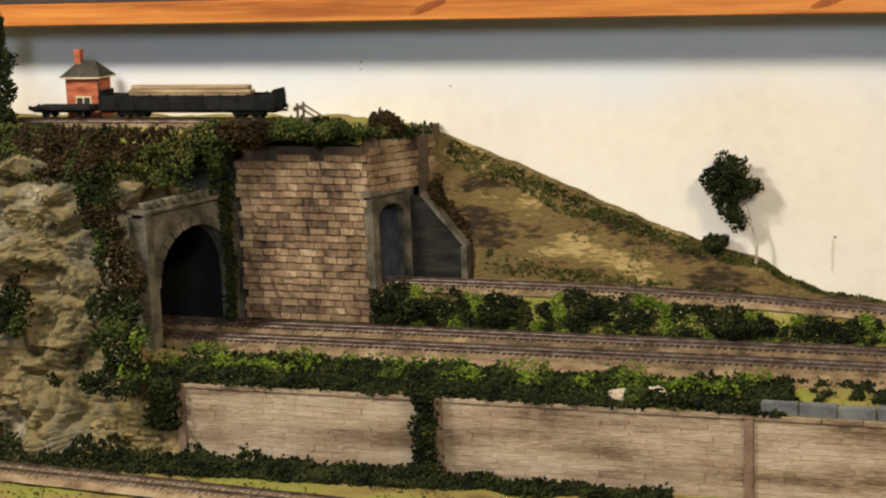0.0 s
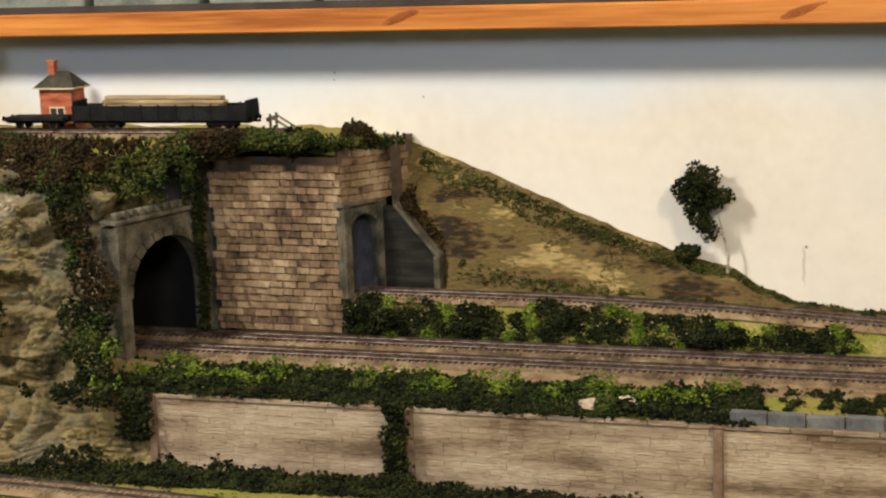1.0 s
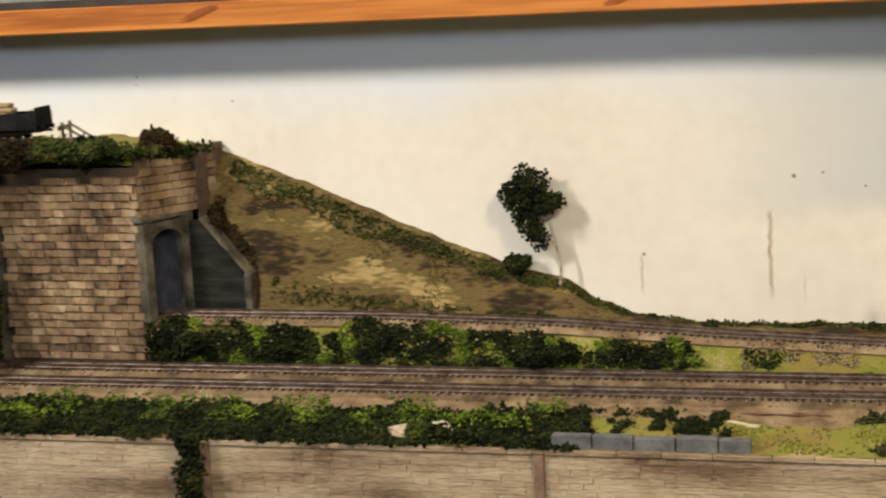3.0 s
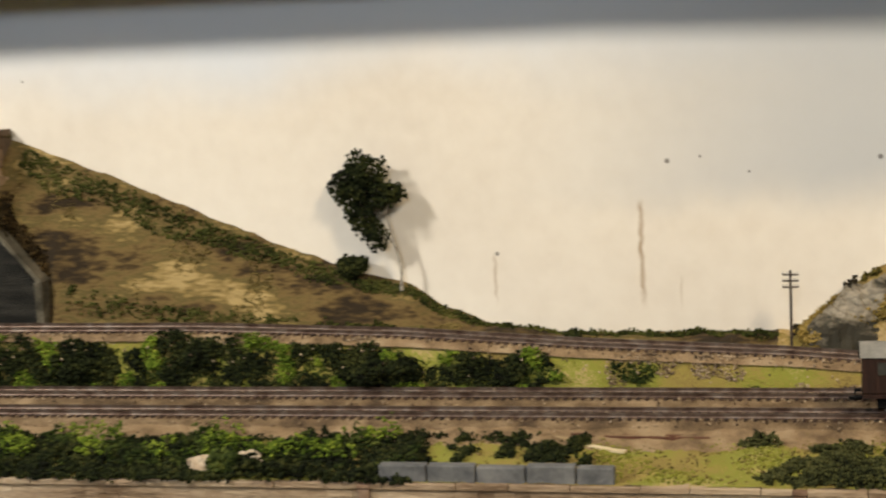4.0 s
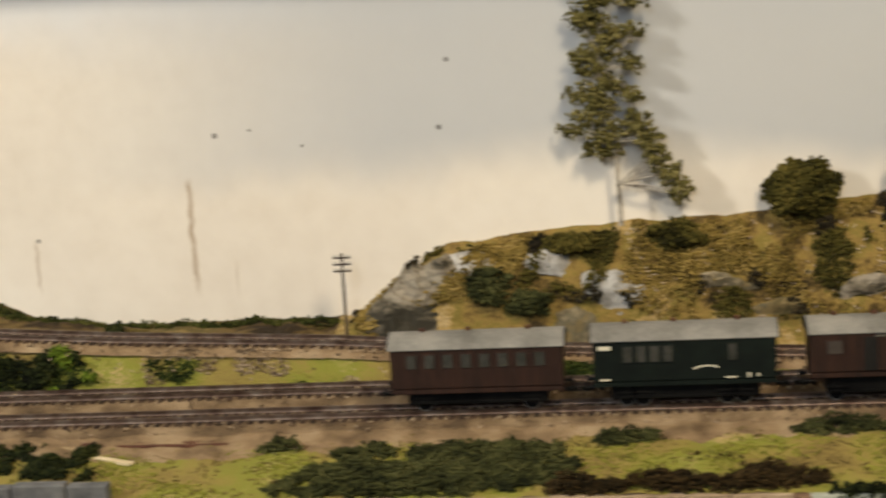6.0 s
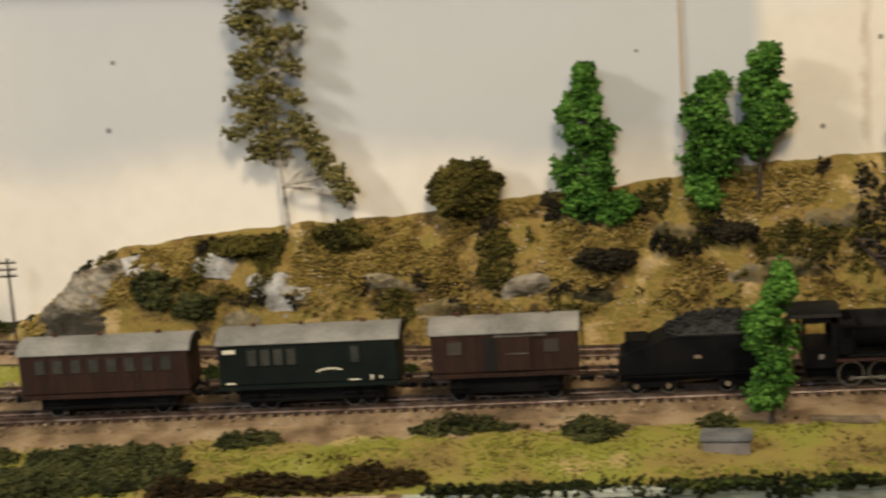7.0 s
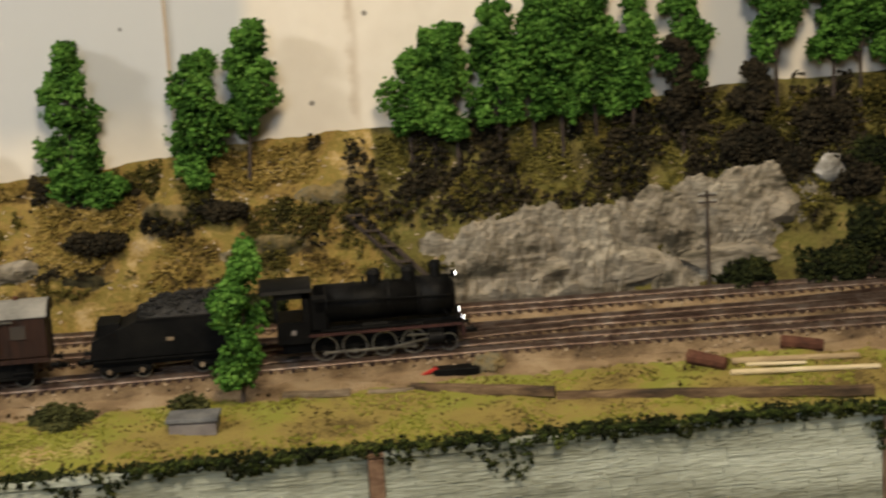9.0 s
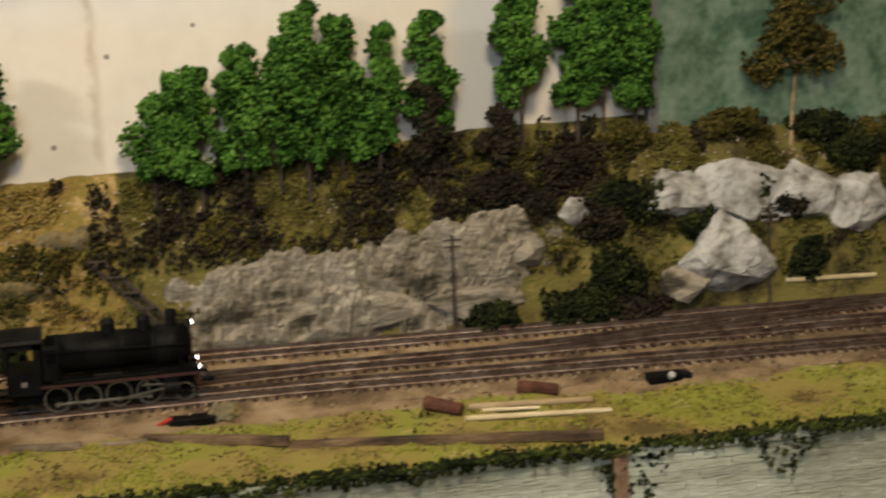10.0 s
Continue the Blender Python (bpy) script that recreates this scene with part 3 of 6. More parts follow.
def build_track(name, label, yf, zf, x0, x1, stones, seed, bed_mat=None, singles=(9.0, 9.0), tie=SLEEPER):
    t = thing(name, label, "track", group="model railway tracks")
    rng = np.random.default_rng(seed)
    n = int((x1 - x0) / 0.02)
    xs = [x0 + (x1 - x0) * i / n for i in range(n + 1)]
    for side in (-0.00825, 0.00825):
        pts, faces = [], []
        for x in xs:
            y, z = yf(x) + side, zf(x)
            pts += [(x, y + a, z + b) for a, b in ((-0.0009, -0.0032), (-0.0005, -0.0024), (-0.0006, 0), (0.0006, 0), (0.0005, -0.0024), (0.0009, -0.0032))]
        for i in range(n):
            for j in range(5):
                a = i * 6 + j
                faces.append((a, a + 6, a + 7, a + 1))
        me = bpy.data.meshes.new("rail")
        me.from_pydata(pts, [], faces)
        obj("rail", me, RAIL, t, "worn steel rail")
    pts, faces = [], []
    x = x0
    single = None
    while x < x1:
        y, z = yf(x), zf(x) - 0.0032
        if singles[0] <= x <= singles[1]:
            if single is None:
                bm = boxed(-0.00135, 0.00135, -0.0145, 0.0145, -0.0022, 0)
                single = bpy.data.meshes.new("sleeper")
                bmesh.ops.recalc_face_normals(bm, faces=bm.faces)
                bm.to_mesh(single)
                bm.free()
                single.materials.append(SLEEPER)
            ob = new("sleeper", single)
            ob.parent = t
            ob.matrix_basis = pose(x, y + rng.uniform(-0.0005, 0.0005), z, 0, 0, math.degrees(math.atan((yf(x + 0.01) - yf(x - 0.01)) / 0.02)) + rng.uniform(-1, 1))
            x += 0.0068
            continue
        slope = (yf(x + 0.01) - yf(x - 0.01)) / 0.02
        k = len(pts)
        half, w = 0.0145 + rng.uniform(-0.0006, 0.0006), 0.00135
        for sx in (-w, w):
            for sy, sz in ((-half, -0.0022), (-half, 0), (half, 0), (half, -0.0022)):
                pts.append((x + sx - slope * sy, y + sy, z + sz))
        faces += [(k, k + 1, k + 5, k + 4), (k + 1, k + 2, k + 6, k + 5), (k + 2, k + 3, k + 7, k + 6), (k, k + 3, k + 2, k + 1), (k + 4, k + 5, k + 6, k + 7)]
        x += 0.0068
    me = bpy.data.meshes.new("sleepers")
    me.from_pydata(pts, [], faces)
    tagged(obj("sleeper_run", me, tie, t, "closely spaced brown sleepers"), kind="stuff")

    def bed(u, v):
        x = x0 + (x1 - x0) * u
        a = -0.021 + 0.042 * v
        top = zf(x) - 0.0044
        drop = max(0.0, abs(a) - 0.0165) * 1.1
        return (x, yf(x) + a, top - drop + 0.0007 * n2(x, a, seed, 260))
    obj("ballast", grid_mesh("ballast", bed, int((x1 - x0) / 0.006), 14), bed_mat or BALLAST, t, "sandy brown ballast bed")
    ps = [(px, yf(px) + a, zf(px) - 0.0042 - max(0.0, abs(a) - 0.017) * 0.75)
          for px, a in zip(rng.uniform(x0, x1, stones), rng.normal(0, 0.016, stones))]
    tagged(obj("loose_ballast", clumps("ballast_stones", ps, 0.0011, rng), STONES, t, "loose sandy ballast stones"), kind="stuff")
    return t


def flat_z(x):
    return RAIL_Z


def build_tracks():
    build_track("track", "near running line with worn rails on sandy ballast", track1_y, flat_z, -1.25, 1.6, 5200, 1, singles=(-0.82, 1.2))
    build_track("track", "second running line with worn rails on sandy ballast", track2_y, flat_z, -1.25, 1.6, 4200, 2)
    build_track("track", "raised branch line running into the smaller tunnel", track3_y, track3_z, -0.655, 1.6, 3600, 3, TAN_BALLAST)
    build_track("track", "siding track on top of the tunnel hill", lambda x: 1.694, lambda x: 1.2365, -1.4, -0.725, 700, 4)
    build_track("track", "low track in front of the retaining wall", lambda x: 1.395 - 0.07 * (x + 0.9), lambda x: 0.927, -1.6, 0.6, 1600, 5, TAN_BALLAST, tie=LIT_SLEEPER)
    build_track("track", "diverging crossover track between the running lines", lambda x: track1_y(x) + (track2_y(x) - track1_y(x)) * (0.5 - 0.5 * math.cos(math.pi * min(1, max(0, (x - 0.42) / 0.4)))), flat_z, 0.47, 0.77, 300, 6)
    build_track("track", "diverging crossover track to the branch line", lambda x: track2_y(x) + (track3_y(x) - track2_y(x)) * (0.5 - 0.5 * math.cos(math.pi * min(1, max(0, (x - 0.85) / 0.4)))), flat_z, 0.9, 1.2, 300, 7)

# ---------------------------------------------------------------- tunnel hill, portals and walls


def portal(name, label, origin, turn, width, height, arch_w, arch_h, depth, parapet, bore=0.3, boarded=False):
    """A stone tunnel mouth in the local x-z plane, with its opening towards local -y."""
    t = thing(name, label, "tunnel portal", origin, turn=turn)
    n = 16
    r = arch_w / 2
    spring = arch_h - r
    inner = [(-r, 0)] + [(-r * math.cos(math.pi * i / n), spring + r * math.sin(math.pi * i / n)) for i in range(n + 1)] + [(r, 0)]
    outer = []
    for x, z in inner:
        if z <= 0:
            outer.append((math.copysign(width / 2, x), 0.0))
        else:
            a = math.atan2(max(0.0, z - spring), x)
            s = min(width / 2 / max(1e-6, abs(math.cos(a))), (height - spring) / max(1e-6, math.sin(a)))
            outer.append((math.cos(a) * s, spring + math.sin(a) * s) if z > spring else (math.copysign(width / 2, x), z))
    bm = bmesh.new()
    rows = [[bm.verts.new((x, y, z)) for x, z in line] for line, y in ((inner, 0), (outer, 0), (outer, depth), (inner, depth))]
    for a, b in ((0, 1), (1, 2), (3, 0)):
        for i in range(len(inner) - 1):
            bm.faces.new((rows[a][i], rows[a][i + 1], rows[b][i + 1], rows[b][i]))
    part("face_wall", bm, PORTAL, t, "weathered grey stone face")
    stones = 13
    for i in range(stones):
        a0, a1 = math.pi * i / stones + 0.015, math.pi * (i + 1) / stones - 0.015
        bm = bmesh.new()
        ro = r * 1.17
        q = [(-r * math.cos(a0), spring + r * math.sin(a0)), (-ro * math.cos(a0), spring + ro * math.sin(a0)), (-ro * math.cos(a1), spring + ro * math.sin(a1)), (-r * math.cos(a1), spring + r * math.sin(a1))]
        f = [bm.verts.new((x, -0.0025, z)) for x, z in q]
        b = [bm.verts.new((x, 0.002, z)) for x, z in q]
        bm.faces.new(f)
        for j in range(4):
            bm.faces.new((f[j], b[j], b[(j + 1) % 4], f[(j + 1) % 4]))
        part("voussoir", bm, PORTAL, t)
    bm = boxed(-width / 2 - 0.003, width / 2 + 0.003, -0.005, depth, height, height + 0.005, 0.001)
    cap = part("parapet", bm, PORTAL, t, "projecting stone string course")
    if parapet:
        k = int(width / 0.011)
        for i in range(k):
            x = -width / 2 + (i + 0.5) * width / k
            part("merlon", boxed(x - 0.0042, x + 0.0042, -0.002, 0.006, height + 0.005, height + 0.0125, 0.0007), PORTAL, t)
    for sx in (-1, 1):
        part("pilaster", boxed(*sorted((sx * width / 2, sx * (width / 2 - 0.011))), -0.004, 0.002, 0, height, 0.0008), PORTAL, t)
    # bore lining: its darkness is put into the colour
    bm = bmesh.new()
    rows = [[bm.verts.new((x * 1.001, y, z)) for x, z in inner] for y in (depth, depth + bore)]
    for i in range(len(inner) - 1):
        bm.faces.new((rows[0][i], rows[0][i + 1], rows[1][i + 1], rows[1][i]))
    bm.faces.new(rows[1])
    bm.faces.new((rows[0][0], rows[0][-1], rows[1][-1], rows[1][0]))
    part("bore", bm, INNER_DARK, t, "tunnel lining with the dark of the bore in its colour")
    if boarded:
        part("boarding", boxed(-r * 0.99, r * 0.99, depth * 0.9, depth, 0.0, arch_h * 0.99), BLUE_DOOR, t, "dim blue-grey back of the tunnel mouth")
    return t


def block_wall(name, label, origin, turn, width, z0, z1, ragged, seed):
    """A wall of rough stone blocks in the local x-z plane that faces local -y."""
    rng = random.Random(seed)
    t = thing(name, label, "stone wall", origin, turn=turn)
    part("backing", boxed(0.004, width - 0.004, 0.003, 0.03, z0, z1), MORTAR, t, "recessed dark mortar")
    shapes = []
    for k in range(7):
        bm = boxed(-0.5, 0.5, -0.5, 0.5, -0.5, 0.5)
        bmesh.ops.subdivide_edges(bm, edges=[e for e in bm.edges if abs(e.verts[0].co.x - e.verts[1].co.x) > 0.5], cuts=1)
        for v in bm.verts:
            v.co += Vector((rng.uniform(-0.03, 0.03), rng.uniform(-0.2, 0.1) if v.co.y < 0 else 0, rng.uniform(-0.07, 0.07)))
        me = bpy.data.meshes.new("stone_block")
        bmesh.ops.recalc_face_normals(bm, faces=bm.faces)
        bm.to_mesh(me)
        bm.free()
        me.materials.append(BRICK)
        shapes.append(me)
    row_h = 0.0079
    rows = int((z1 - z0) / row_h)
    for r in range(rows):
        x = -0.002 + (r % 2) * -0.009
        while x < width:
            w = rng.uniform(0.012, 0.02)
            a, b = max(x, rng.uniform(-0.003, 0.005)), min(x + w, width + rng.uniform(-0.005, 0.003))
            x += w
            if b - a < 0.004 or (ragged and r == rows - 1 and rng.random() < 0.4):
                continue
            ob = new("stone_block", rng.choice(shapes))
            ob.parent = t
            ob.location = ((a + b) / 2, 0.0005 + rng.uniform(-0.0012, 0.0008), z0 + (r + 0.5) * row_h)
            ob.scale = (b - a - 0.0008, 0.0105, row_h - 0.0011)
            ob.rotation_euler = (rng.uniform(-0.03, 0.03), rng.uniform(-0.02, 0.02), rng.uniform(-0.03, 0.03))
    return t


def rock_sheet(name, label, fn, nu, nv, material, amp, seed, category="rock", kind="", ledges=0.45):
    """A rough rock face: fn(u, v) gives its lie; facets and ledges are pushed in and out towards the viewer."""
    def place(u, v):
        p = Vector(fn(u, v))
        q = Vector((p.x, p.y * 0.5, p.z * 1.3))
        led = (q.z * 95 + 2.5 * noise.noise(q * 22)) % 1.0
        d = amp * (ledges * led + 1.2 * noise.noise(q * 16 + Vector((seed, 0, 0))) + 0.8 * abs(noise.noise(q * 38 + Vector((0, seed, 0)))) + min(1.0, 2.5 * ledges) * (0.4 * noise.noise(q * 90) + 0.2 * noise.noise(q * 200)))
        edge = min(1.0, 8 * min(u, 1 - u, v, 1 - v) + 0.15)
        return (p.x + 0.4 * d * edge * noise.noise(q * 30), p.y - d * edge, p.z + 0.3 * d * edge)
    ob = obj(name, grid_mesh(name, place, nu, nv, smooth=False), material)
    return tagged(ob, label, category, kind=kind)


def build_tunnel_hill():
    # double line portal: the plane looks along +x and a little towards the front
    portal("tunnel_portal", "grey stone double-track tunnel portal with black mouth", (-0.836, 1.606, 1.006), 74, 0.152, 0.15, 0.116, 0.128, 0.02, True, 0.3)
    portal("tunnel_portal", "smaller grey stone single-track portal with dim blue mouth", (-0.6455, 1.69, 1.058), 68, 0.064, 0.098, 0.05, 0.088, 0.012, False, 0.02, True)
    block_wall("stone_wall", "tall tan stone block wall between the tunnel mouths", (-0.811, 1.668, 0), 0, 0.15, 1.02, 1.209, True, 3)
    block_wall("stone_wall", "sunlit tan stone block wall above the smaller portal", (-0.664, 1.668, 0), 56, 0.094, 1.16, 1.222, True, 5)
    # wing wall beside the smaller portal
    wing = thing("wing_wall", "dark stone wing wall sloping down beside the smaller portal", "retaining wall")
    bm = bmesh.new()
    f = [bm.verts.new(p) for p in ((-0.629, 1.7095, 1.05), (-0.570, 1.7095, 1.05), (-0.570, 1.7095, 1.094), (-0.616, 1.7095, 1.15), (-0.629, 1.7095, 1.15))]
    b = [bm.verts.new(v.co + Vector((0, 0.012, 0))) for v in f]
    bm.faces.new(f)
    bm.faces.new(list(reversed(b)))
    for i in range(5):
        bm.faces.new((f[i], b[i], b[(i + 1) % 5], f[(i + 1) % 5]))
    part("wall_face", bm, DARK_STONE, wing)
    a, c = Vector((-0.617, 1.7095, 1.152)), Vector((-0.568, 1.7095, 1.0945))
    bm = boxed(0, (c - a).length, -0.003, 0.014, 0, 0.004, 0.0006)
    bmesh.ops.transform(bm, matrix=Matrix.Translation(a) @ Matrix.Rotation(math.atan2(-(c.z - a.z), c.x - a.x), 4, "Y"), verts=bm.verts)
    part("coping", bm, PORTAL, wing, "grey sloping coping stones")
    part("pier", boxed(-0.6345, -0.6292, 1.708, 1.7225, 1.05, 1.157, 0.0008), PORTAL, wing, "grey stone pier beside the arch")
    part("end_post", boxed(-0.573, -0.566, 1.7065, 1.7225, 1.05, 1.097, 0.0008), PORTAL, wing)
    bm = bmesh.new()
    box(bm, -0.622, -0.614, 1.72, 1.772, 1.05, 1.222)
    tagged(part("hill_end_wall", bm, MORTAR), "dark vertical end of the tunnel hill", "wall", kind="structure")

    # top of the hill
    def top(u, v):
        x = -1.6 + (-0.612 + 1.6) * u
        front = table(x, (-1.6, 1.60), (-0.9, 1.60), (-0.83, 1.655), (-0.67, 1.672), (-0.612, 1.74))
        y = front + (back_y(x) - front) * v
        z = 1.2285 + 0.004 * n2(x, y, 1, 30) + 0.002 * n2(x, y, 4, 90)
        if x > -0.72:
            z -= 0.1 * max(0, x + 0.72)
        return (x, y, z - (0.012 if v == 0 else 0.0))
    tagged(obj("hilltop", grid_mesh("hilltop", top, 150, 40), GRASS), "flat grassy top of the tunnel hill", "ground", kind="structure")

    # rock on the near side of the large portal
    def cliff(u, v):
        x = -1.7 + 0.832 * u
        y = float(np.interp(v, (0, 0.25, 0.55, 0.85, 1), (1.455, 1.487, 1.528, 1.562, 1.61)))
        z = float(np.interp(v, (0, 0.25, 0.55, 0.85, 1), (0.905, 0.985, 1.105, 1.205, 1.238)))
        back = max(0.0, u - 0.9) / 0.1
        return (x, y + 0.05 * back * v, z - 0.075 * back * v)
    rock_sheet("rock_cliff", "lumpy grey-brown rock cliff beside the tunnel mouth", cliff, 330, 140, ROCK, 0.03, 3.0, "cliff", "structure", 0.1)

    def shoulder(u, v):
        x = -0.99 + 0.19 * u
        y = float(np.interp(v, (0, 0.5, 1), (1.478, 1.5, 1.54)))
        z = float(np.interp(v, (0, 0.5, 1), (0.91, 0.985 - 0.004 * u, 1.03 - 0.02 * u)))
        return (x, y, z)
    rock_sheet("rock_ledge", "sandy rock ledge at the end of the retaining wall", shoulder, 110, 50, SANDY, 0.008, 6.0)
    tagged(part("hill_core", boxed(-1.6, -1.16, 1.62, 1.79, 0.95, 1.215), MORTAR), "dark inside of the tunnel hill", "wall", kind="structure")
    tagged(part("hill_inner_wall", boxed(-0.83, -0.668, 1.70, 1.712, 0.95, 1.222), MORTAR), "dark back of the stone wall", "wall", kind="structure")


WALL_PAINT = mat("weathered_retaining_wall", [(0.15, 0.098, 0.06), (0.29, 0.21, 0.14), (0.4, 0.305, 0.21), (0.5, 0.4, 0.29)], 22, 0.9, bump=0.9, bscale=330, stretch=(0.35, 1, 2.2), island=0.07, lo=0.32, hi=0.68)
WALL_PALE = mat("pale_grey_green_retaining_wall", [(0.18, 0.19, 0.15), (0.36, 0.385, 0.33), (0.52, 0.56, 0.5)], 18, 0.9, bump=0.9, bscale=330, stretch=(0.35, 1, 2.6), island=0.06)
POST = mat("brown_wall_post_paint", [(0.1, 0.055, 0.035), (0.19, 0.12, 0.08), (0.26, 0.18, 0.13)], 60, 0.9, bump=0.4)


def build_retaining_wall():
    posts = (-0.801, -0.527, -0.231, 0.06, 0.345, 0.633, 0.925, 1.215, 1.5)
    rng = random.Random(8)
    for i in range(len(posts) - 1):
        x0, x1 = posts[i] + 0.0045, posts[i + 1] - 0.0045
        y = front_y((x0 + x1) / 2)
        pale = x0 > 0.3
        t = thing("retaining_wall", "pale grey-green coursed retaining wall panel" if pale else "cream and brown coursed retaining wall panel", "retaining wall", group="retaining wall panels")
        part("backing", boxed(x0, x1, y + 0.0004, y + 0.012, 0.905, 0.991), WALL_PALE if pale else WALL_PAINT, t)
        rows = 15
        for r in range(rows):
            z0 = 0.905 + r * (0.991 - 0.905) / rows
            bm = bmesh.new()
            x = x0
            while x < x1 - 0.001:
                w = min(rng.uniform(0.009, 0.02), x1 - x)
                box(bm, x, x + w - 0.00025, y - 0.0006 - rng.random() * 0.0009, y + 0.002, z0, z0 + 0.0053 + rng.random() * 0.0003)
                x += w
            part("course", bm, WALL_PALE if pale else WALL_PAINT, t)
        bm = bmesh.new()
        x = x0
        while x < x1 - 0.001:
            w = min(rng.uniform(0.03, 0.06), x1 - x)
            box(bm, x, x + w - 0.0005, y - 0.003, y + 0.013, 0.9915, 0.9955 + rng.random() * 0.0008, 0.0005)
            x += w
        part("coping", bm, WALL_PALE if pale else WALL_PAINT, t)
    for x in posts:
        y = front_y(x)
        t = thing("wall_post", "brown square post in the retaining wall", "post", (x, y, 0.905), group="retaining wall posts")
        part("shaft", boxed(-0.0042, 0.0042, -0.0045, 0.012, 0, 0.087, 0.0006), POST, t)
        part("cap", boxed(-0.0048, 0.0048, -0.0051, 0.0125, 0.0875, 0.0905, 0.0006), POST, t)


# ---------------------------------------------------------------- rock on the far hill


def build_outcrops():
    for label, x0, x1, y0, y1, material, seed, rise in (
            ("broad pale grey layered rock face above the tracks", 0.685, 0.86, 1.704, 1.7185, PALE_ROCK, 31.0, 0.011), ("broad pale grey layered rock face above the tracks", 0.81, 0.965, 1.702, 1.719, PALE_ROCK, 37.0, 0.01),
            ("mossy grey rock end of the hillside", 0.058, 0.135, 1.712, 1.744, PALE_ROCK, 9.2, 0.006), ("small pale rock among green scrub", 0.118, 0.158, 1.722, 1.75, WHITE_ROCK, 2.4, 0.004),
            ("small white rock among green scrub", 0.175, 0.212, 1.722, 1.742, WHITE_ROCK, 5.5, 0.004), ("low pale rock in the hillside", 0.218, 0.262, 1.714, 1.728, WHITE_ROCK, 11.0, 0.004),
            ("low grey ledge in the brown hillside", 0.335, 0.38, 1.716, 1.725, ROCK, 12.5, 0.003), ("long low grey ledge in the brown hillside", 0.44, 0.49, 1.716, 1.725, ROCK, 15.5, 0.003),
            ("long low grey ledge in the brown hillside", 0.55, 0.62, 1.716, 1.728, ROCK, 18.5, 0.004), ("jagged dark ledge in the brown hillside", 0.3, 0.345, 1.722, 1.732, ROCK, 41.5, 0.004), ("jagged grey ledge in the brown hillside", 0.395, 0.43, 1.718, 1.73, PALE_ROCK, 43.5, 0.004), ("broken grey ledge high on the hillside", 0.5, 0.54, 1.73, 1.745, ROCK, 45.5, 0.004), ("broken grey ledge high on the hillside", 0.6, 0.66, 1.728, 1.745, ROCK, 47.5, 0.004),
            ("small pale rock by the branch line", 0.19, 0.24, 1.706, 1.715, ROCK, 21.5, 0.003)):
        if 0.28 < x0 < 0.67:
            y1 = y0 + 0.35 * (y1 - y0)

        def patch(u, v, x0=x0, x1=x1, y0=y0, y1=y1, seed=seed, rise=rise):
            x, y = x0 + (x1 - x0) * u, y0 + (y1 - y0) * v
            zl = land_z(x, y)
            hump = 1.0 - ((2 * u - 1) ** 2 + (2 * v - 1) ** 2) ** 1.2 + 0.9 * n2(x, zl, seed, 28) + 0.5 * n2(x, zl, seed, 70)
            h = min(rise, rise * 1.6 * hump - 0.002)
            led = ((zl * 105 + 1.6 * n2(x, zl, seed, 20)) % 1.0) * rise * 0.45
            h += led + rise * (0.5 * n2(x, zl, seed, 60) + 0.4 * abs(n2(x, zl, seed, 130)) + 0.25 * n2(x, zl, seed, 300))
            return (x, y - max(0.0, h) * 0.8, zl + h)
        ob = obj("rock_outcrop", grid_mesh("rock_outcrop", patch, int((x1 - x0) / 0.0014), max(14, int((y1 - y0) / 0.0004)), smooth=False), material)
        tagged(ob, label, "rock")
    # faceted plaster crags
    for label, x, y, z, rx, ry, rz, material, seed in (
            ("white faceted plaster crag high on the hillside", 1.046, 1.712, 1.094, 0.04, 0.018, 0.02, WHITE_ROCK, 1), ("white peaked plaster crag high on the hillside", 1.095, 1.712, 1.097, 0.04, 0.02, 0.027, WHITE_ROCK, 2),
            ("white faceted plaster crag high on the hillside", 1.142, 1.708, 1.09, 0.036, 0.018, 0.025, WHITE_ROCK, 3), ("broken white plaster crag among dark bushes", 1.178, 1.702, 1.082, 0.03, 0.018, 0.026, WHITE_ROCK, 4),
            ("pale pointed boulder beside the tracks", 1.076, 1.692, 1.047, 0.038, 0.017, 0.036, WHITE_ROCK, 5), ("pale low boulder beside the tracks", 1.045, 1.69, 1.036, 0.022, 0.012, 0.016, PALE_ROCK, 6),
            ("small bluish grey rock in dark scrub", 0.972, 1.71, 1.09, 0.012, 0.01, 0.012, WHITE_ROCK, 7), ("pale rock lump at the end of the layered face", 0.93, 1.705, 1.068, 0.02, 0.012, 0.02, PALE_ROCK, 8),
            ("tan rock lump at the foot of the layered face", 0.775, 1.71, 1.033, 0.04, 0.014, 0.02, PALE_ROCK, 11), ("tan rock lump at the foot of the layered face", 0.83, 1.707, 1.033, 0.038, 0.013, 0.02, PALE_ROCK, 12),
            ("tan rock lump at the foot of the layered face", 0.893, 1.704, 1.035, 0.042, 0.013, 0.019, PALE_ROCK, 13), ("pale smooth rock lump on the cliff", -0.893, 1.562, 1.178, 0.024, 0.02, 0.022, ROCK, 9), ("pale smooth rock lump below the hilltop", -1.005, 1.553, 1.205, 0.04, 0.02, 0.018, ROCK, 10)):
        crag = random.Random(seed)
        bm = bmesh.new()
        for k in range(26):
            d = Vector((crag.gauss(0, 1), crag.gauss(0, 1), crag.gauss(0, 1))).normalized() * crag.uniform(0.82, 1.12)
            bm.verts.new((d.x * rx, d.y * ry, d.z * rz * (1.0 - 0.35 * abs(d.x))))
        hull = bmesh.ops.convex_hull(bm, input=bm.verts)
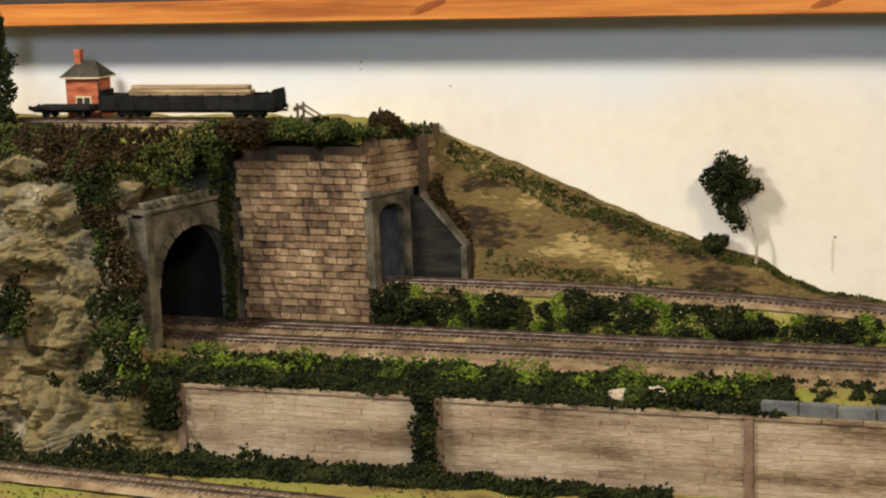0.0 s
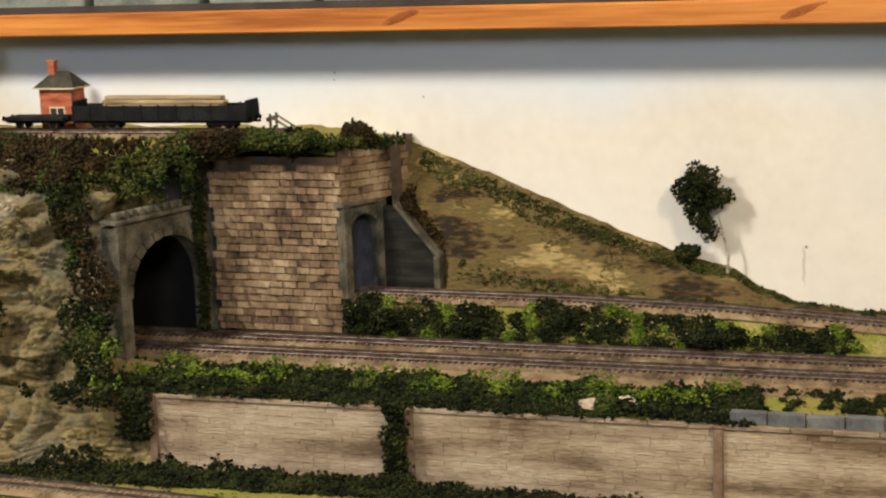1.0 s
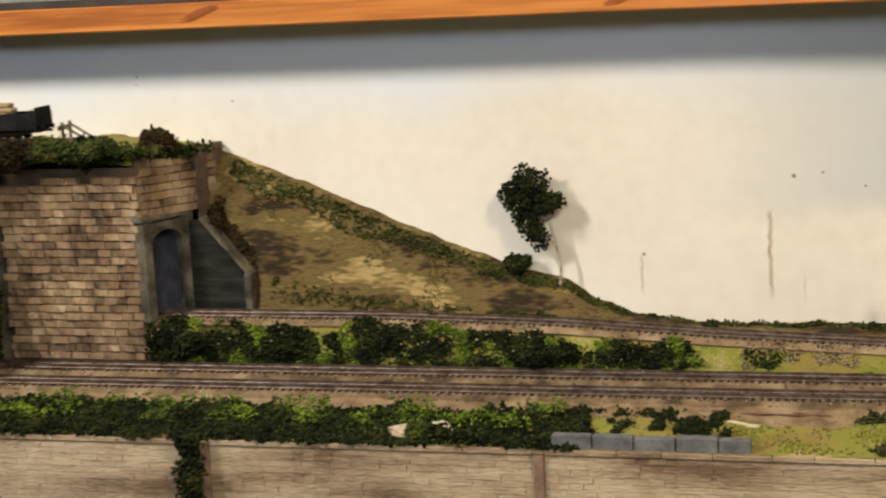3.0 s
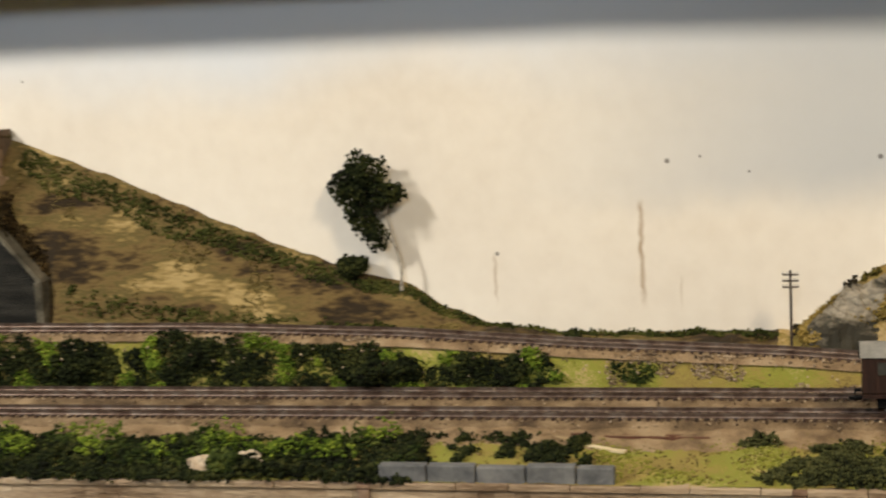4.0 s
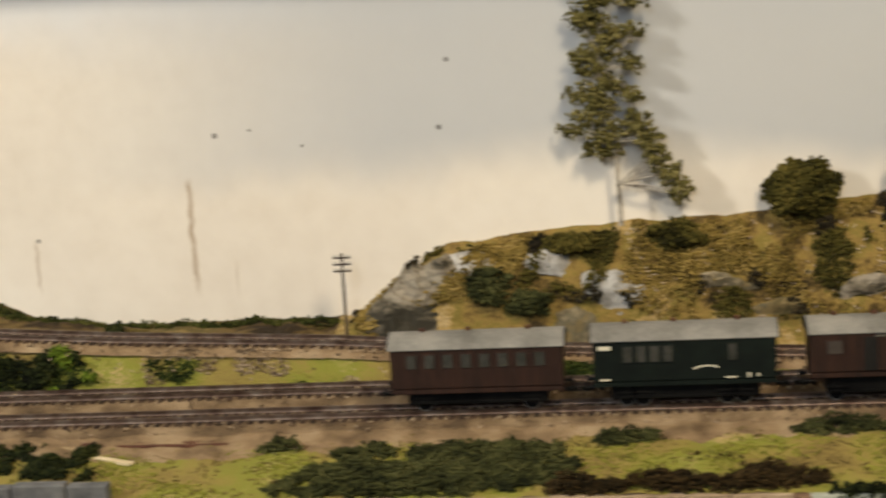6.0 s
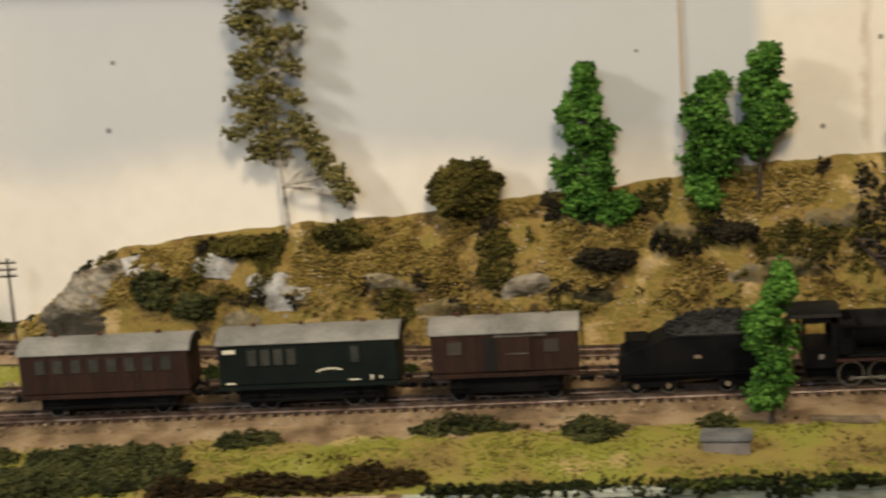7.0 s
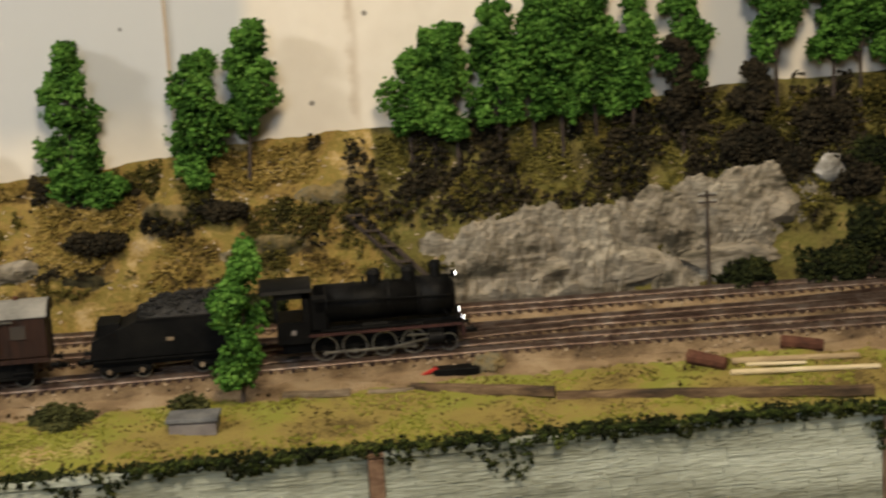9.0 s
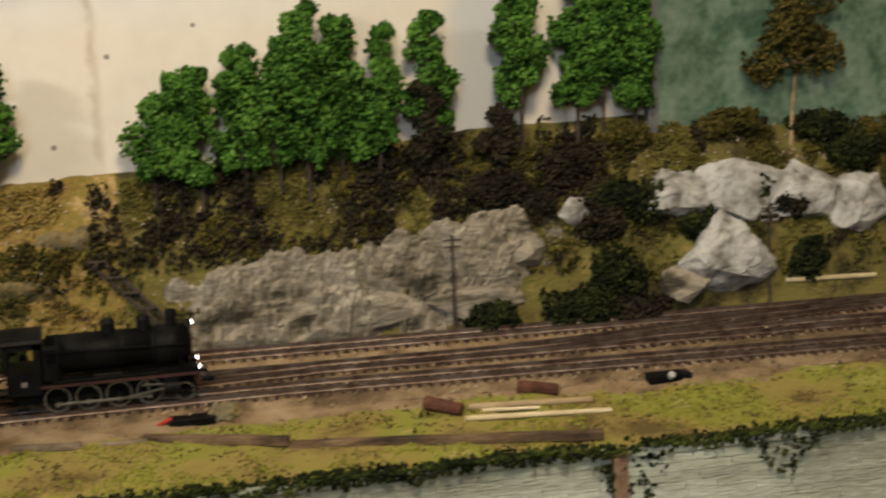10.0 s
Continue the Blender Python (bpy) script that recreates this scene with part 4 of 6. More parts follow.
        bmesh.ops.delete(bm, geom=[v for v in bm.verts if not v.link_faces], context="VERTS")
        bmesh.ops.subdivide_edges(bm, edges=bm.edges, cuts=5, use_grid_fill=True)
        for v in bm.verts:
            q = v.co * 90 + Vector((seed * 7, 0, 0))
            v.co *= 1 + 0.12 * noise.noise(q) + 0.05 * noise.noise(q * 2.7) + 0.03 * noise.noise(q * 6)
        t = part("crag", bm, material)
        t.location = (x, y, z)
        tagged(t, label, "rock")
    rng = random.Random(3)
    for x, y, s, lab in ((-0.354, 1.5, 0.0095, "pale sandy boulder on the wall top"), (-0.32, 1.506, 0.01, "pale sandy boulder on the wall top"), (0.71, 1.567, 0.008, "reddish stone beside the near line")):
        bm = bmesh.new()
        bmesh.ops.create_icosphere(bm, subdivisions=3, radius=1)
        for v in bm.verts:
            d = 1 + 0.6 * noise.noise(v.co * 1.5 + Vector((x * 50, 0, 0))) + 0.3 * noise.noise(v.co * 3.7) + 0.1 * noise.noise(v.co * 9)
            v.co = Vector((v.co.x * s * 1.2, v.co.y * s * 0.8, v.co.z * s * 0.75)) * d
        t = part("boulder", bm, ROCK if x > 0 else LIGHT_ROCK)
        t.location = (x, y, land_z(x, y) + s * 0.3)
        tagged(t, lab, "boulder", group="loose boulders")




# ---------------------------------------------------------------- rolling stock


def wheel(parent, x, y, r, spokes, material, tyre=STEEL, name="wheel"):
    """A spoked wheel on the near or far side, its rim in bright steel."""
    face = -1 if y < 0 else 1
    bm = bmesh.new()
    rod(bm, (x, y - 0.0012, r), (x, y + 0.0012, r), r * 0.2 if spokes else r * 0.86, n=18)
    w = part(name, bm, material, parent, "black wheel centre")
    for k in range(spokes):
        a = 2 * math.pi * k / spokes
        d = Vector((math.cos(a), 0, math.sin(a)))
        c = Vector((x, y, r))
        part("spoke", rod(bmesh.new(), c + d * r * 0.15, c + d * r * 0.86, r * 0.06, r * 0.045, 5), material, w)
    bm = bmesh.new()
    ring(bm, (x, y, r), r * 0.88, r * 0.12, 24)
    for v in bm.verts:
        v.co.y = y + (v.co.y - y) * 0.0011 / (r * 0.12)
    part("tyre", bm, tyre, w, "worn steel tyre")
    return w


def buffers(parent, x, direction, z=0.0125):
    for y in (-0.0095, 0.0095):
        bm = bmesh.new()
        rod(bm, (x, y, z), (x + 0.004 * direction, y, z), 0.0012, n=8)
        rod(bm, (x + 0.004 * direction, y, z), (x + 0.0052 * direction, y, z), 0.0026, n=12)
        part("buffer", bm, BLACK, parent, "dark steel buffer")
    bm = boxed(*sorted((x, x + 0.009 * direction)), -0.0012, 0.0012, 0.008, 0.0105)
    part("coupling", bm, BLACK, parent)


def build_locomotive(x_front, y):
    """Local x runs forwards, the front buffer at 0; local z starts at the railhead."""
    t = thing("steam_locomotive", "black steam locomotive with lit headlamps on the near line", "locomotive", (x_front, y, RAIL_Z), group="")
    L = 0.131
    zc = 0.0332
    bm = bmesh.new()
    rod(bm, (-0.094, 0, zc), (-0.03, 0, zc), 0.0118, 0.0115, 28)
    part("boiler", bm, BLACK, t, "long black boiler", True)
    bm = bmesh.new()
    rod(bm, (-0.03, 0, zc), (-0.011, 0, zc), 0.0122, 0.0122, 28)
    rod(bm, (-0.011, 0, zc), (-0.0085, 0, zc), 0.0112, 0.0075, 28)
    part("smokebox", bm, BLACK, t, "matt black smokebox with round door", True)
    for x in (-0.05, -0.07, -0.088, -0.032):
        bm = bmesh.new()
        rod(bm, (x, 0, zc), (x + 0.0012, 0, zc), 0.01225, n=28)
        part("boiler_band", bm, BLACK, t)
    for nm, x, r, h in (("chimney", -0.0195, 0.0034, 0.0105), ("steam_dome", -0.036, 0.0042, 0.009), ("sand_dome", -0.057, 0.0045, 0.0085)):
        bm = bmesh.new()
        rod(bm, (x, 0, zc + 0.009), (x, 0, zc + 0.0105 + h * 0.7), r * 1.1, r * 0.92, 14)
        rod(bm, (x, 0, zc + 0.0105 + h * 0.7), (x, 0, zc + 0.0105 + h), r * 1.12, r * (1.0 if nm == "chimney" else 0.7), 14)
        part(nm, bm, BLACK, t)
    bm = bmesh.new()
    for x in (-0.064, -0.0455):
        rod(bm, (x, -0.002, zc + 0.01), (x, -0.002, zc + 0.0155), 0.0008, n=6)
    part("safety_valve", bm, BLACK, t)
    # firebox and cab
    part("firebox", boxed(-0.098, -0.086, -0.0115, 0.0115, 0.018, 0.041, 0.002), BLACK, t)
    cab = part("cab", boxed(-0.1175, -0.0975, -0.0155, 0.0155, 0.0135, 0.027), BLACK, t, "black cab with open side window")
    for y0 in (-0.0155, 0.0145):
        part("cab_pillar", boxed(-0.1015, -0.0975, y0, y0 + 0.001, 0.027, 0.0455), BLACK, cab)
        part("cab_pillar", boxed(-0.119, -0.1165, y0, y0 + 0.001, 0.027, 0.0455), BLACK, cab)
        part("cab_panel", boxed(-0.1175, -0.0975, y0, y0 + 0.001, 0.041, 0.0455), BLACK, cab)
    part("cab_front", boxed(-0.0985, -0.0975, -0.0145, 0.0145, 0.027, 0.0462), BLACK, cab)
    roof = [(-0.0175, 0.045)] + [(0.0175 * math.sin(a), 0.0455 + 0.0042 * math.cos(a)) for a in [(-1 + i / 6) * 1.2 for i in range(13)]] + [(0.0175, 0.045)]
    part("cab_roof", profile_x(roof, -0.1265, -0.0955), BLACK, cab, "curved black cab roof")
    part("number_plate", boxed(-0.109, -0.106, -0.0159, -0.0155, 0.019, 0.022, 0.0002), BOX_GREY, cab, "small pale plate with illegible marks")
    # running board, frames, buffer beam
    part("running_board", boxed(-0.0985, -0.0065, -0.0155, 0.0155, 0.0172, 0.0186, 0.0003), BLACK, t)
    for y0 in (-0.0158, 0.0153):
        part("board_edge", boxed(-0.0985, -0.0065, y0, y0 + 0.0005, 0.0168, 0.0186), MAROON, t, "dull red running board edge")
    part("frame", boxed(-0.115, -0.008, -0.005, 0.005, 0.005, 0.02), BLACK, t)
    part("splasher", boxed(-0.092, -0.03, -0.0149, -0.0138, 0.0186, 0.0205, 0.0004), BLACK, t)
    part("buffer_beam", boxed(-0.0065, -0.0045, -0.0155, 0.0155, 0.0095, 0.0165, 0.0004), MAROON, t, "dull red front buffer beam")
    part("front_deck", boxed(-0.0135, -0.0055, -0.014, 0.014, 0.0165, 0.018, 0.0003), BLACK, t)
    buffers(t, -0.0045, 1)
    # wheels
    for side in (-0.0092, 0.0092):
        for x in (-0.0895, -0.0715, -0.0535, -0.0355):
            wheel(t, x, side, 0.0079, 12, BLACK, name="driving_wheel")
        wheel(t, -0.0145, side, 0.0056, 9, BLACK, name="leading_wheel")
    for sy in (-1, 1):
        bm = bmesh.new()
        box(bm, -0.0905, -0.0345, *sorted((sy * 0.0112, sy * 0.012)), 0.0046, 0.0062, 0.0002)
        for x in (-0.0895, -0.0715, -0.0535, -0.0355):
            rod(bm, (x, sy * 0.0108, 0.0054), (x, sy * 0.0124, 0.0054), 0.0015, n=10)
        part("coupling_rod", bm, STEEL, t, "bright steel coupling rod")
        bm = bmesh.new()
        rod(bm, (-0.0535, sy * 0.013, 0.0054), (-0.027, sy * 0.013, 0.0095), 0.0008, n=6)
        part("connecting_rod", bm, STEEL, t, "bright steel connecting rod")
        bm = bmesh.new()
        rod(bm, (-0.04, sy * 0.0135, 0.013), (-0.029, sy * 0.0135, 0.0125), 0.0006, n=6)
        rod(bm, (-0.0355, sy * 0.0135, 0.0065), (-0.037, sy * 0.0135, 0.0155), 0.0006, n=6)
        part("valve_gear", bm, STEEL, t)
        bm = bmesh.new()
        rod(bm, (-0.027, sy * 0.0125, 0.0098), (-0.0175, sy * 0.0125, 0.0098), 0.0042, n=16)
        rod(bm, (-0.027, sy * 0.0125, 0.0152), (-0.0175, sy * 0.0125, 0.0152), 0.0024, n=14)
        part("cylinder", bm, BLACK, t)
        part("slide_bar", boxed(-0.04, -0.027, *sorted((sy * 0.0118, sy * 0.0132)), 0.0118, 0.0126), STEEL, t)
        bm = bmesh.new()
        rod(bm, (-0.094, sy * 0.0132, 0.038), (-0.012, sy * 0.0132, 0.0355), 0.00045, n=6)
        part("handrail", bm, BLACK, t)
        part("reservoir", boxed(-0.068, -0.05, *sorted((sy * 0.0105, sy * 0.0145)), 0.019, 0.0225, 0.0012), BLACK, t)
        bm = bmesh.new()
        rod(bm, (-0.0095, sy * 0.013, 0.018), (-0.0165, sy * 0.0112, 0.026), 0.0006, n=6)
        part("stay", bm, BLACK, t)
        part("cab_step", boxed(-0.113, -0.105, *sorted((sy * 0.0125, sy * 0.0155)), 0.0045, 0.0055), BLACK, t)
    # lamps
    for lx, ly, lz in ((-0.0075, 0.0, zc + 0.0125), (-0.0052, -0.0105, 0.0205), (-0.0052, 0.0105, 0.0205)):
        bm = bmesh.new()
        rod(bm, (lx - 0.003, ly, lz), (lx, ly, lz), 0.002, 0.0023, 12)
        rod(bm, (lx - 0.0015, ly, lz - 0.004), (lx - 0.0015, ly, lz), 0.0006, n=6)
        lm = part("headlamp", bm, BLACK, t)
        bm = bmesh.new()
        rod(bm, (lx, ly, lz), (lx + 0.0005, ly, lz), 0.0014, 0.0012, 12)
        part("lens", bm, HEADLAMP, lm, "glowing white headlamp lens")
    return t


def build_tender(x_front, y):
    t = thing("tender", "black coal tender with a sloping rear behind the locomotive", "tender", (x_front, y, RAIL_Z))
    L = 0.088
    side = [(0.0, 0.0135), (0.0, 0.036), (-0.066, 0.036), (-0.072, 0.0335), (-0.0935, 0.0255), (-0.0955, 0.0135)]
    bm = bmesh.new()
    a = [bm.verts.new((x, -0.0158, z)) for x, z in side]
    b = [bm.verts.new((x, 0.0158, z)) for x, z in side]
    bm.faces.new(a)
    bm.faces.new(list(reversed(b)))
    for i in range(len(side)):
        bm.faces.new((a[i], b[i], b[(i + 1) % 6], a[(i + 1) % 6]))
    bmesh.ops.bevel(bm, geom=bm.edges[:], offset=0.0005, segments=1, affect="EDGES")
    body = part("tank", bm, BLACK, t, "black riveted tender tank")
    part("rim", boxed(-0.067, -0.001, -0.0162, 0.0162, 0.0352, 0.0368, 0.0003), BLACK, t)
    part("number_plate", boxed(-0.0495, -0.045, -0.0161, -0.0157, 0.0225, 0.0248, 0.0002), GREY_TIMBER, body, "small dull plate with illegible marks")
    part("rear_locker", boxed(-0.0905, -0.0765, -0.011, 0.011, 0.025, 0.0345, 0.0005), BLACK, t)
    rng = np.random.default_rng(12)
    base = bmesh.new()
    bmesh.ops.create_grid(base, x_segments=30, y_segments=14, size=0.5)
    for v in base.verts:
        u, w = v.co.x * 2, v.co.y * 2
        h = 0.0105 * max(0.0, 1 - abs(u) ** 3) * max(0.0, 1 - abs(w) ** 2.4)
        v.co = Vector((-0.035 + u * 0.031, w * 0.0148, 0.0365 + h + 0.0012 * n2(u, w, 1, 6)))
    heap = part("coal", base, COAL, t, "heap of black coal")
    ps = [(-0.035 + u * 0.03, w * 0.0142, 0.037 + 0.0105 * max(0.0, 1 - abs(u) ** 3) * max(0.0, 1 - abs(w) ** 2.4)) for u, w in rng.uniform(-0.97, 0.97, (420, 2))]
    tagged(obj("loose_coal", clumps("coal_lumps", ps, 0.0017, rng), COAL, heap, "glossy coal lumps"), kind="stuff")
    part("frame", boxed(-0.0945, -0.001, -0.012, 0.012, 0.0085, 0.0132), BLACK, t)
    part("step_board", boxed(-0.093, -0.002, -0.0158, 0.0158, 0.0118, 0.0132), BLACK, t)
    for sy in (-1, 1):
        for cx in (-0.02, -0.075):
            part("bogie_frame", boxed(cx - 0.0155, cx + 0.0155, *sorted((sy * 0.0112, sy * 0.0128)), 0.0042, 0.009, 0.0008), BLACK, t)
            for dx in (-0.0098, 0.0098):
                wheel(t, cx + dx, sy * 0.0092, 0.0056, 0, BLACK)
                bm = bmesh.new()
                rod(bm, (cx + dx, sy * 0.0125, 0.0056), (cx + dx, sy * 0.0142, 0.0056), 0.0016, n=10)
                part("axlebox", bm, GREY_TIMBER, t, "dusty grey axlebox")
    buffers(t, -0.0955, -1)
    bm = bmesh.new()
    rod(bm, (0.0, 0, 0.0105), (0.009, 0, 0.0105), 0.0012, n=8)
    part("drawbar", bm, BLACK, t)
    return t


def carriage(name, label, category, x_front, y, length, body_mat, z_floor, z_eave, rise, half, wheels, windows, door, seed):
    """A four or eight wheeled vehicle; local x runs forwards from the rear of its front buffer."""
    t = thing(name, label, category, (x_front, y, RAIL_Z), group="carriages of the train")
    part("body", boxed(-length, 0, -half, half, z_floor, z_eave, 0.0006), body_mat, t)
    planks = int(length / 0.0042)
    if body_mat is VAN_BROWN:
        for i in range(planks):
            x = -length + (i + 0.5) * length / planks
            if door and abs(x - door) < 0.011:
                continue
            part("plank", boxed(x - 0.0019, x + 0.0019, -half - 0.00025, -half + 0.0002, z_floor + 0.0008, z_eave - 0.0008), body_mat, t)
    roof = [(-half - 0.0012, z_eave - 0.0006)] + [((half + 0.0012) * math.sin(a) / math.sin(1.15), z_eave + rise * (math.cos(a) - math.cos(1.15)) / (1 - math.cos(1.15))) for a in [(-1 + i / 8) * 1.15 for i in range(17)]] + [(half + 0.0012, z_eave - 0.0006)]
    rf = part("roof", profile_x(roof, -length - 0.0014, 0.0014), ROOF_GREY, t, "curved dusty grey roof")
    inner = [(yy * 0.97, zz - 0.0004) for yy, zz in roof]
    part("roof_end", profile_x(inner, 0.0014, 0.0022), BLACK, rf)
    part("roof_end", profile_x(inner, -length - 0.0022, -length - 0.0014), BLACK, rf)
    for vx in (-0.2, -0.55, -0.82):
        bm = bmesh.new()
        rod(bm, (vx * length, 0.001, z_eave + rise - 0.001), (vx * length, 0.001, z_eave + rise + 0.002), 0.0014, 0.0018, 10)
        part("roof_ventilator", bm, RUST, rf)
    part("underframe", boxed(-length, 0, -half * 0.86, half * 0.86, z_floor - 0.003, z_floor), BLACK, t)
    part("sole_bar", boxed(-length, 0, -half, -half + 0.001, z_floor - 0.003, z_floor - 0.0002), body_mat, t)
    for sy in (-1, 1):
        for x in wheels:
            wheel(t, -x, sy * 0.0092, 0.0056, 0, BLACK)
            part("axle_guard", boxed(-x - 0.004, -x + 0.004, *sorted((sy * 0.0112, sy * 0.0125)), 0.0045, z_floor - 0.002, 0.0006), BLACK, t)
            part("leaf_spring", boxed(-x - 0.0065, -x + 0.0065, *sorted((sy * 0.0124, sy * 0.0132)), 0.0085, 0.0098, 0.0003), BLACK, t)
    # added black block that stands in for the shadow beneath the floor
    part("underside_shade", boxed(-length + 0.01, -0.01, -half * 0.72, half * 0.72, 0.0045, z_floor - 0.003, 0.0008), BLACK, t)
    part("footboard", boxed(-length * 0.86, -length * 0.14, -half + 0.0005, -half + 0.003, 0.0062, 0.0072), BLACK, t)
    for x, w, z0, z1 in windows:
        fr = part("window", boxed(-x - w / 2 - 0.0006, -x + w / 2 + 0.0006, -half - 0.0006, -half + 0.0002, z0 - 0.0006, z1 + 0.0006, 0.0002), body_mat, t, "framed side window")
        part("pane", boxed(-x - w / 2, -x + w / 2, -half - 0.0008, -half - 0.0004, z0, z1), SHELF_DARK if door else WINDOW, fr, "dark dusty glass" if door else "dusty grey glass")
    if door:
        d = part("sliding_door", boxed(door - 0.0105, door + 0.0105, -half - 0.0016, -half - 0.0004, z_floor + 0.001, z_eave - 0.002, 0.0003), body_mat, t, "brown sliding door")
        part("door_rail", boxed(door - 0.0115, door + 0.0205, -half - 0.0021, -half - 0.0004, z_eave - 0.0026, z_eave - 0.0016), STEEL, d, "bright worn door rail")
        part("door_bar", boxed(door - 0.0045, door + 0.009, -half - 0.0022, -half - 0.0016, z_floor + 0.0115, z_floor + 0.0121), STEEL, d)
        # flat black slab on the side paints the dark of the opening
        part("doorway", boxed(door - 0.0185, door - 0.0106, -half - 0.0007, -half + 0.0003, z_floor + 0.001, z_eave - 0.003), INNER_DARK, t, "black slab standing in for the shade of the open doorway")
    for sx, ex in ((0, 1), (-length, -1)):
        buffers(t, sx, ex)
        for sy in (-1, 1):
            part("corner_step", boxed(sx - 0.004 * ex - 0.002, sx - 0.004 * ex + 0.002, *sorted((sy * half * 0.8, sy * half)), 0.0045, 0.0052), BLACK, t)
    return t


def build_train():
    y = track1_y(0.4)
    front = 0.7025
    build_locomotive(front, y)
    build_tender(front - 0.1335, y)
    x = front - 0.1335 - 0.0955 - 0.0235
    van = carriage("goods_van", "red-brown planked luggage van with a half-open sliding door", "railway van", x, y, 0.0895, VAN_BROWN, 0.019, 0.044, 0.0072, 0.0158, (0.016, 0.074), ((0.016, 0.009, 0.031, 0.039), (0.075, 0.009, 0.031, 0.039)), -0.039, 1)
    bm = bmesh.new()
    for s in (-0.002, 0.002):
        rod(bm, (0.003, -0.012 + s, 0.018), (0.003, -0.012 + s, 0.047), 0.0004, n=5)
    for i in range(7):
        rod(bm, (0.003, -0.0142, 0.021 + i * 0.0037), (0.003, -0.0098, 0.021 + i * 0.0037), 0.0003, n=5)
    part("ladder", bm, BLACK, van, "thin end ladder")
    x -= 0.0895 + 0.0205
    wins = tuple((0.0265 + 0.0, 0.005, 0.0295, 0.0395) for _ in (0,)) + tuple((0.066 + i * 0.0082, 0.0055, 0.0295, 0.0395) for i in range(4))
    coach = carriage("mail_coach", "dark green coach with grey roof and cream markings", "railway carriage", x, y, 0.112, COACH_GREEN, 0.017, 0.0435, 0.0072, 0.016, (0.02, 0.03, 0.082, 0.092), wins, None, 2)
    for x0, x1, z0, z1 in ((0.101, 0.109, 0.0375, 0.04), (0.102, 0.108, 0.018, 0.019), (0.024, 0.031, 0.018, 0.0188), (0.016, 0.0175, 0.018, 0.021), (0.0105, 0.012, 0.0185, 0.0203)):
        part("marking", boxed(-x1, -x0, -0.01655, -0.016, z0, z1), CREAM, coach, "plain cream marking bar")
    bm = bmesh.new()
    for i in range(8):
        a0, a1 = [0.6 * (-1 + 2 * k / 8) for k in (i, i + 1)]
        box(bm, -0.043 + 0.014 * math.sin(a0), -0.043 + 0.014 * math.sin(a1), -0.0166, -0.016, 0.0256 - 0.009 * (1 - math.cos(a0)), 0.0265 - 0.009 * (1 - math.cos(a0)))
    part("crest_band", bm, CREAM, coach, "arched cream line on the coach side")
    x -= 0.112 + 0.019
    wins = tuple((0.014 + i * 0.0115, 0.006, 0.0295, 0.038) for i in range(8))
    carriage("passenger_coach", "red-brown passenger coach with a row of windows", "railway carriage", x, y, 0.108, VAN_BROWN, 0.016, 0.042, 0.0072, 0.016, (0.02, 0.088), wins, None, 3)

# ---------------------------------------------------------------- things on the tunnel hill


def build_hut():
    t = thing("signal_hut", "small red brick hut with hipped dark roof and chimney", "hut", (-1.027, 1.735, 1.23))
    part("wall", boxed(-0.0215, 0.0215, -0.014, 0.014, 0, 0.05, 0.0006), RED_BRICK, t, "orange-red brick walls")
    w = part("window", boxed(-0.009, 0.011, -0.0148, -0.0135, 0.014, 0.028, 0.0003), LIGHT_TIMBER, t, "pale framed window")
    for i in (-1, 1):
        part("pane", boxed(0.001 + i * 0.0047 - 0.0038, 0.001 + i * 0.0047 + 0.0038, -0.0152, -0.0146, 0.0155, 0.0265), WINDOW, w)
    bm = bmesh.new()
    lo = [bm.verts.new(p) for p in ((-0.0265, -0.019, 0.05), (0.0265, -0.019, 0.05), (0.0265, 0.019, 0.05), (-0.0265, 0.019, 0.05))]
    hi = [bm.verts.new(p) for p in ((-0.009, 0, 0.068), (0.012, 0, 0.068))]
    bm.faces.new((lo[0], lo[1], hi[1], hi[0]))
    bm.faces.new((lo[2], lo[3], hi[0], hi[1]))
    bm.faces.new((lo[1], lo[2], hi[1]))
    bm.faces.new((lo[3], lo[0], hi[0]))
    bm.faces.new(lo)
    part("roof", bm, HUT_ROOF, t, "dark hipped slate roof")
    part("eaves", boxed(-0.027, 0.027, -0.0195, 0.0195, 0.0485, 0.0502), LIGHT_TIMBER, t, "pale eaves board")
    c = part("chimney", boxed(-0.0135, -0.0055, -0.004, 0.004, 0.056, 0.078, 0.0004), RED_BRICK, t)
    part("chimney_cap", boxed(-0.0145, -0.0045, -0.005, 0.005, 0.078, 0.0805, 0.0004), RED_BRICK, c)
    bm = bmesh.new()
    rod(bm, (0.0222, -0.0152, 0.0), (0.0222, -0.0152, 0.05), 0.001, n=6)
    part("downpipe", bm, DARK_WOOD, t)


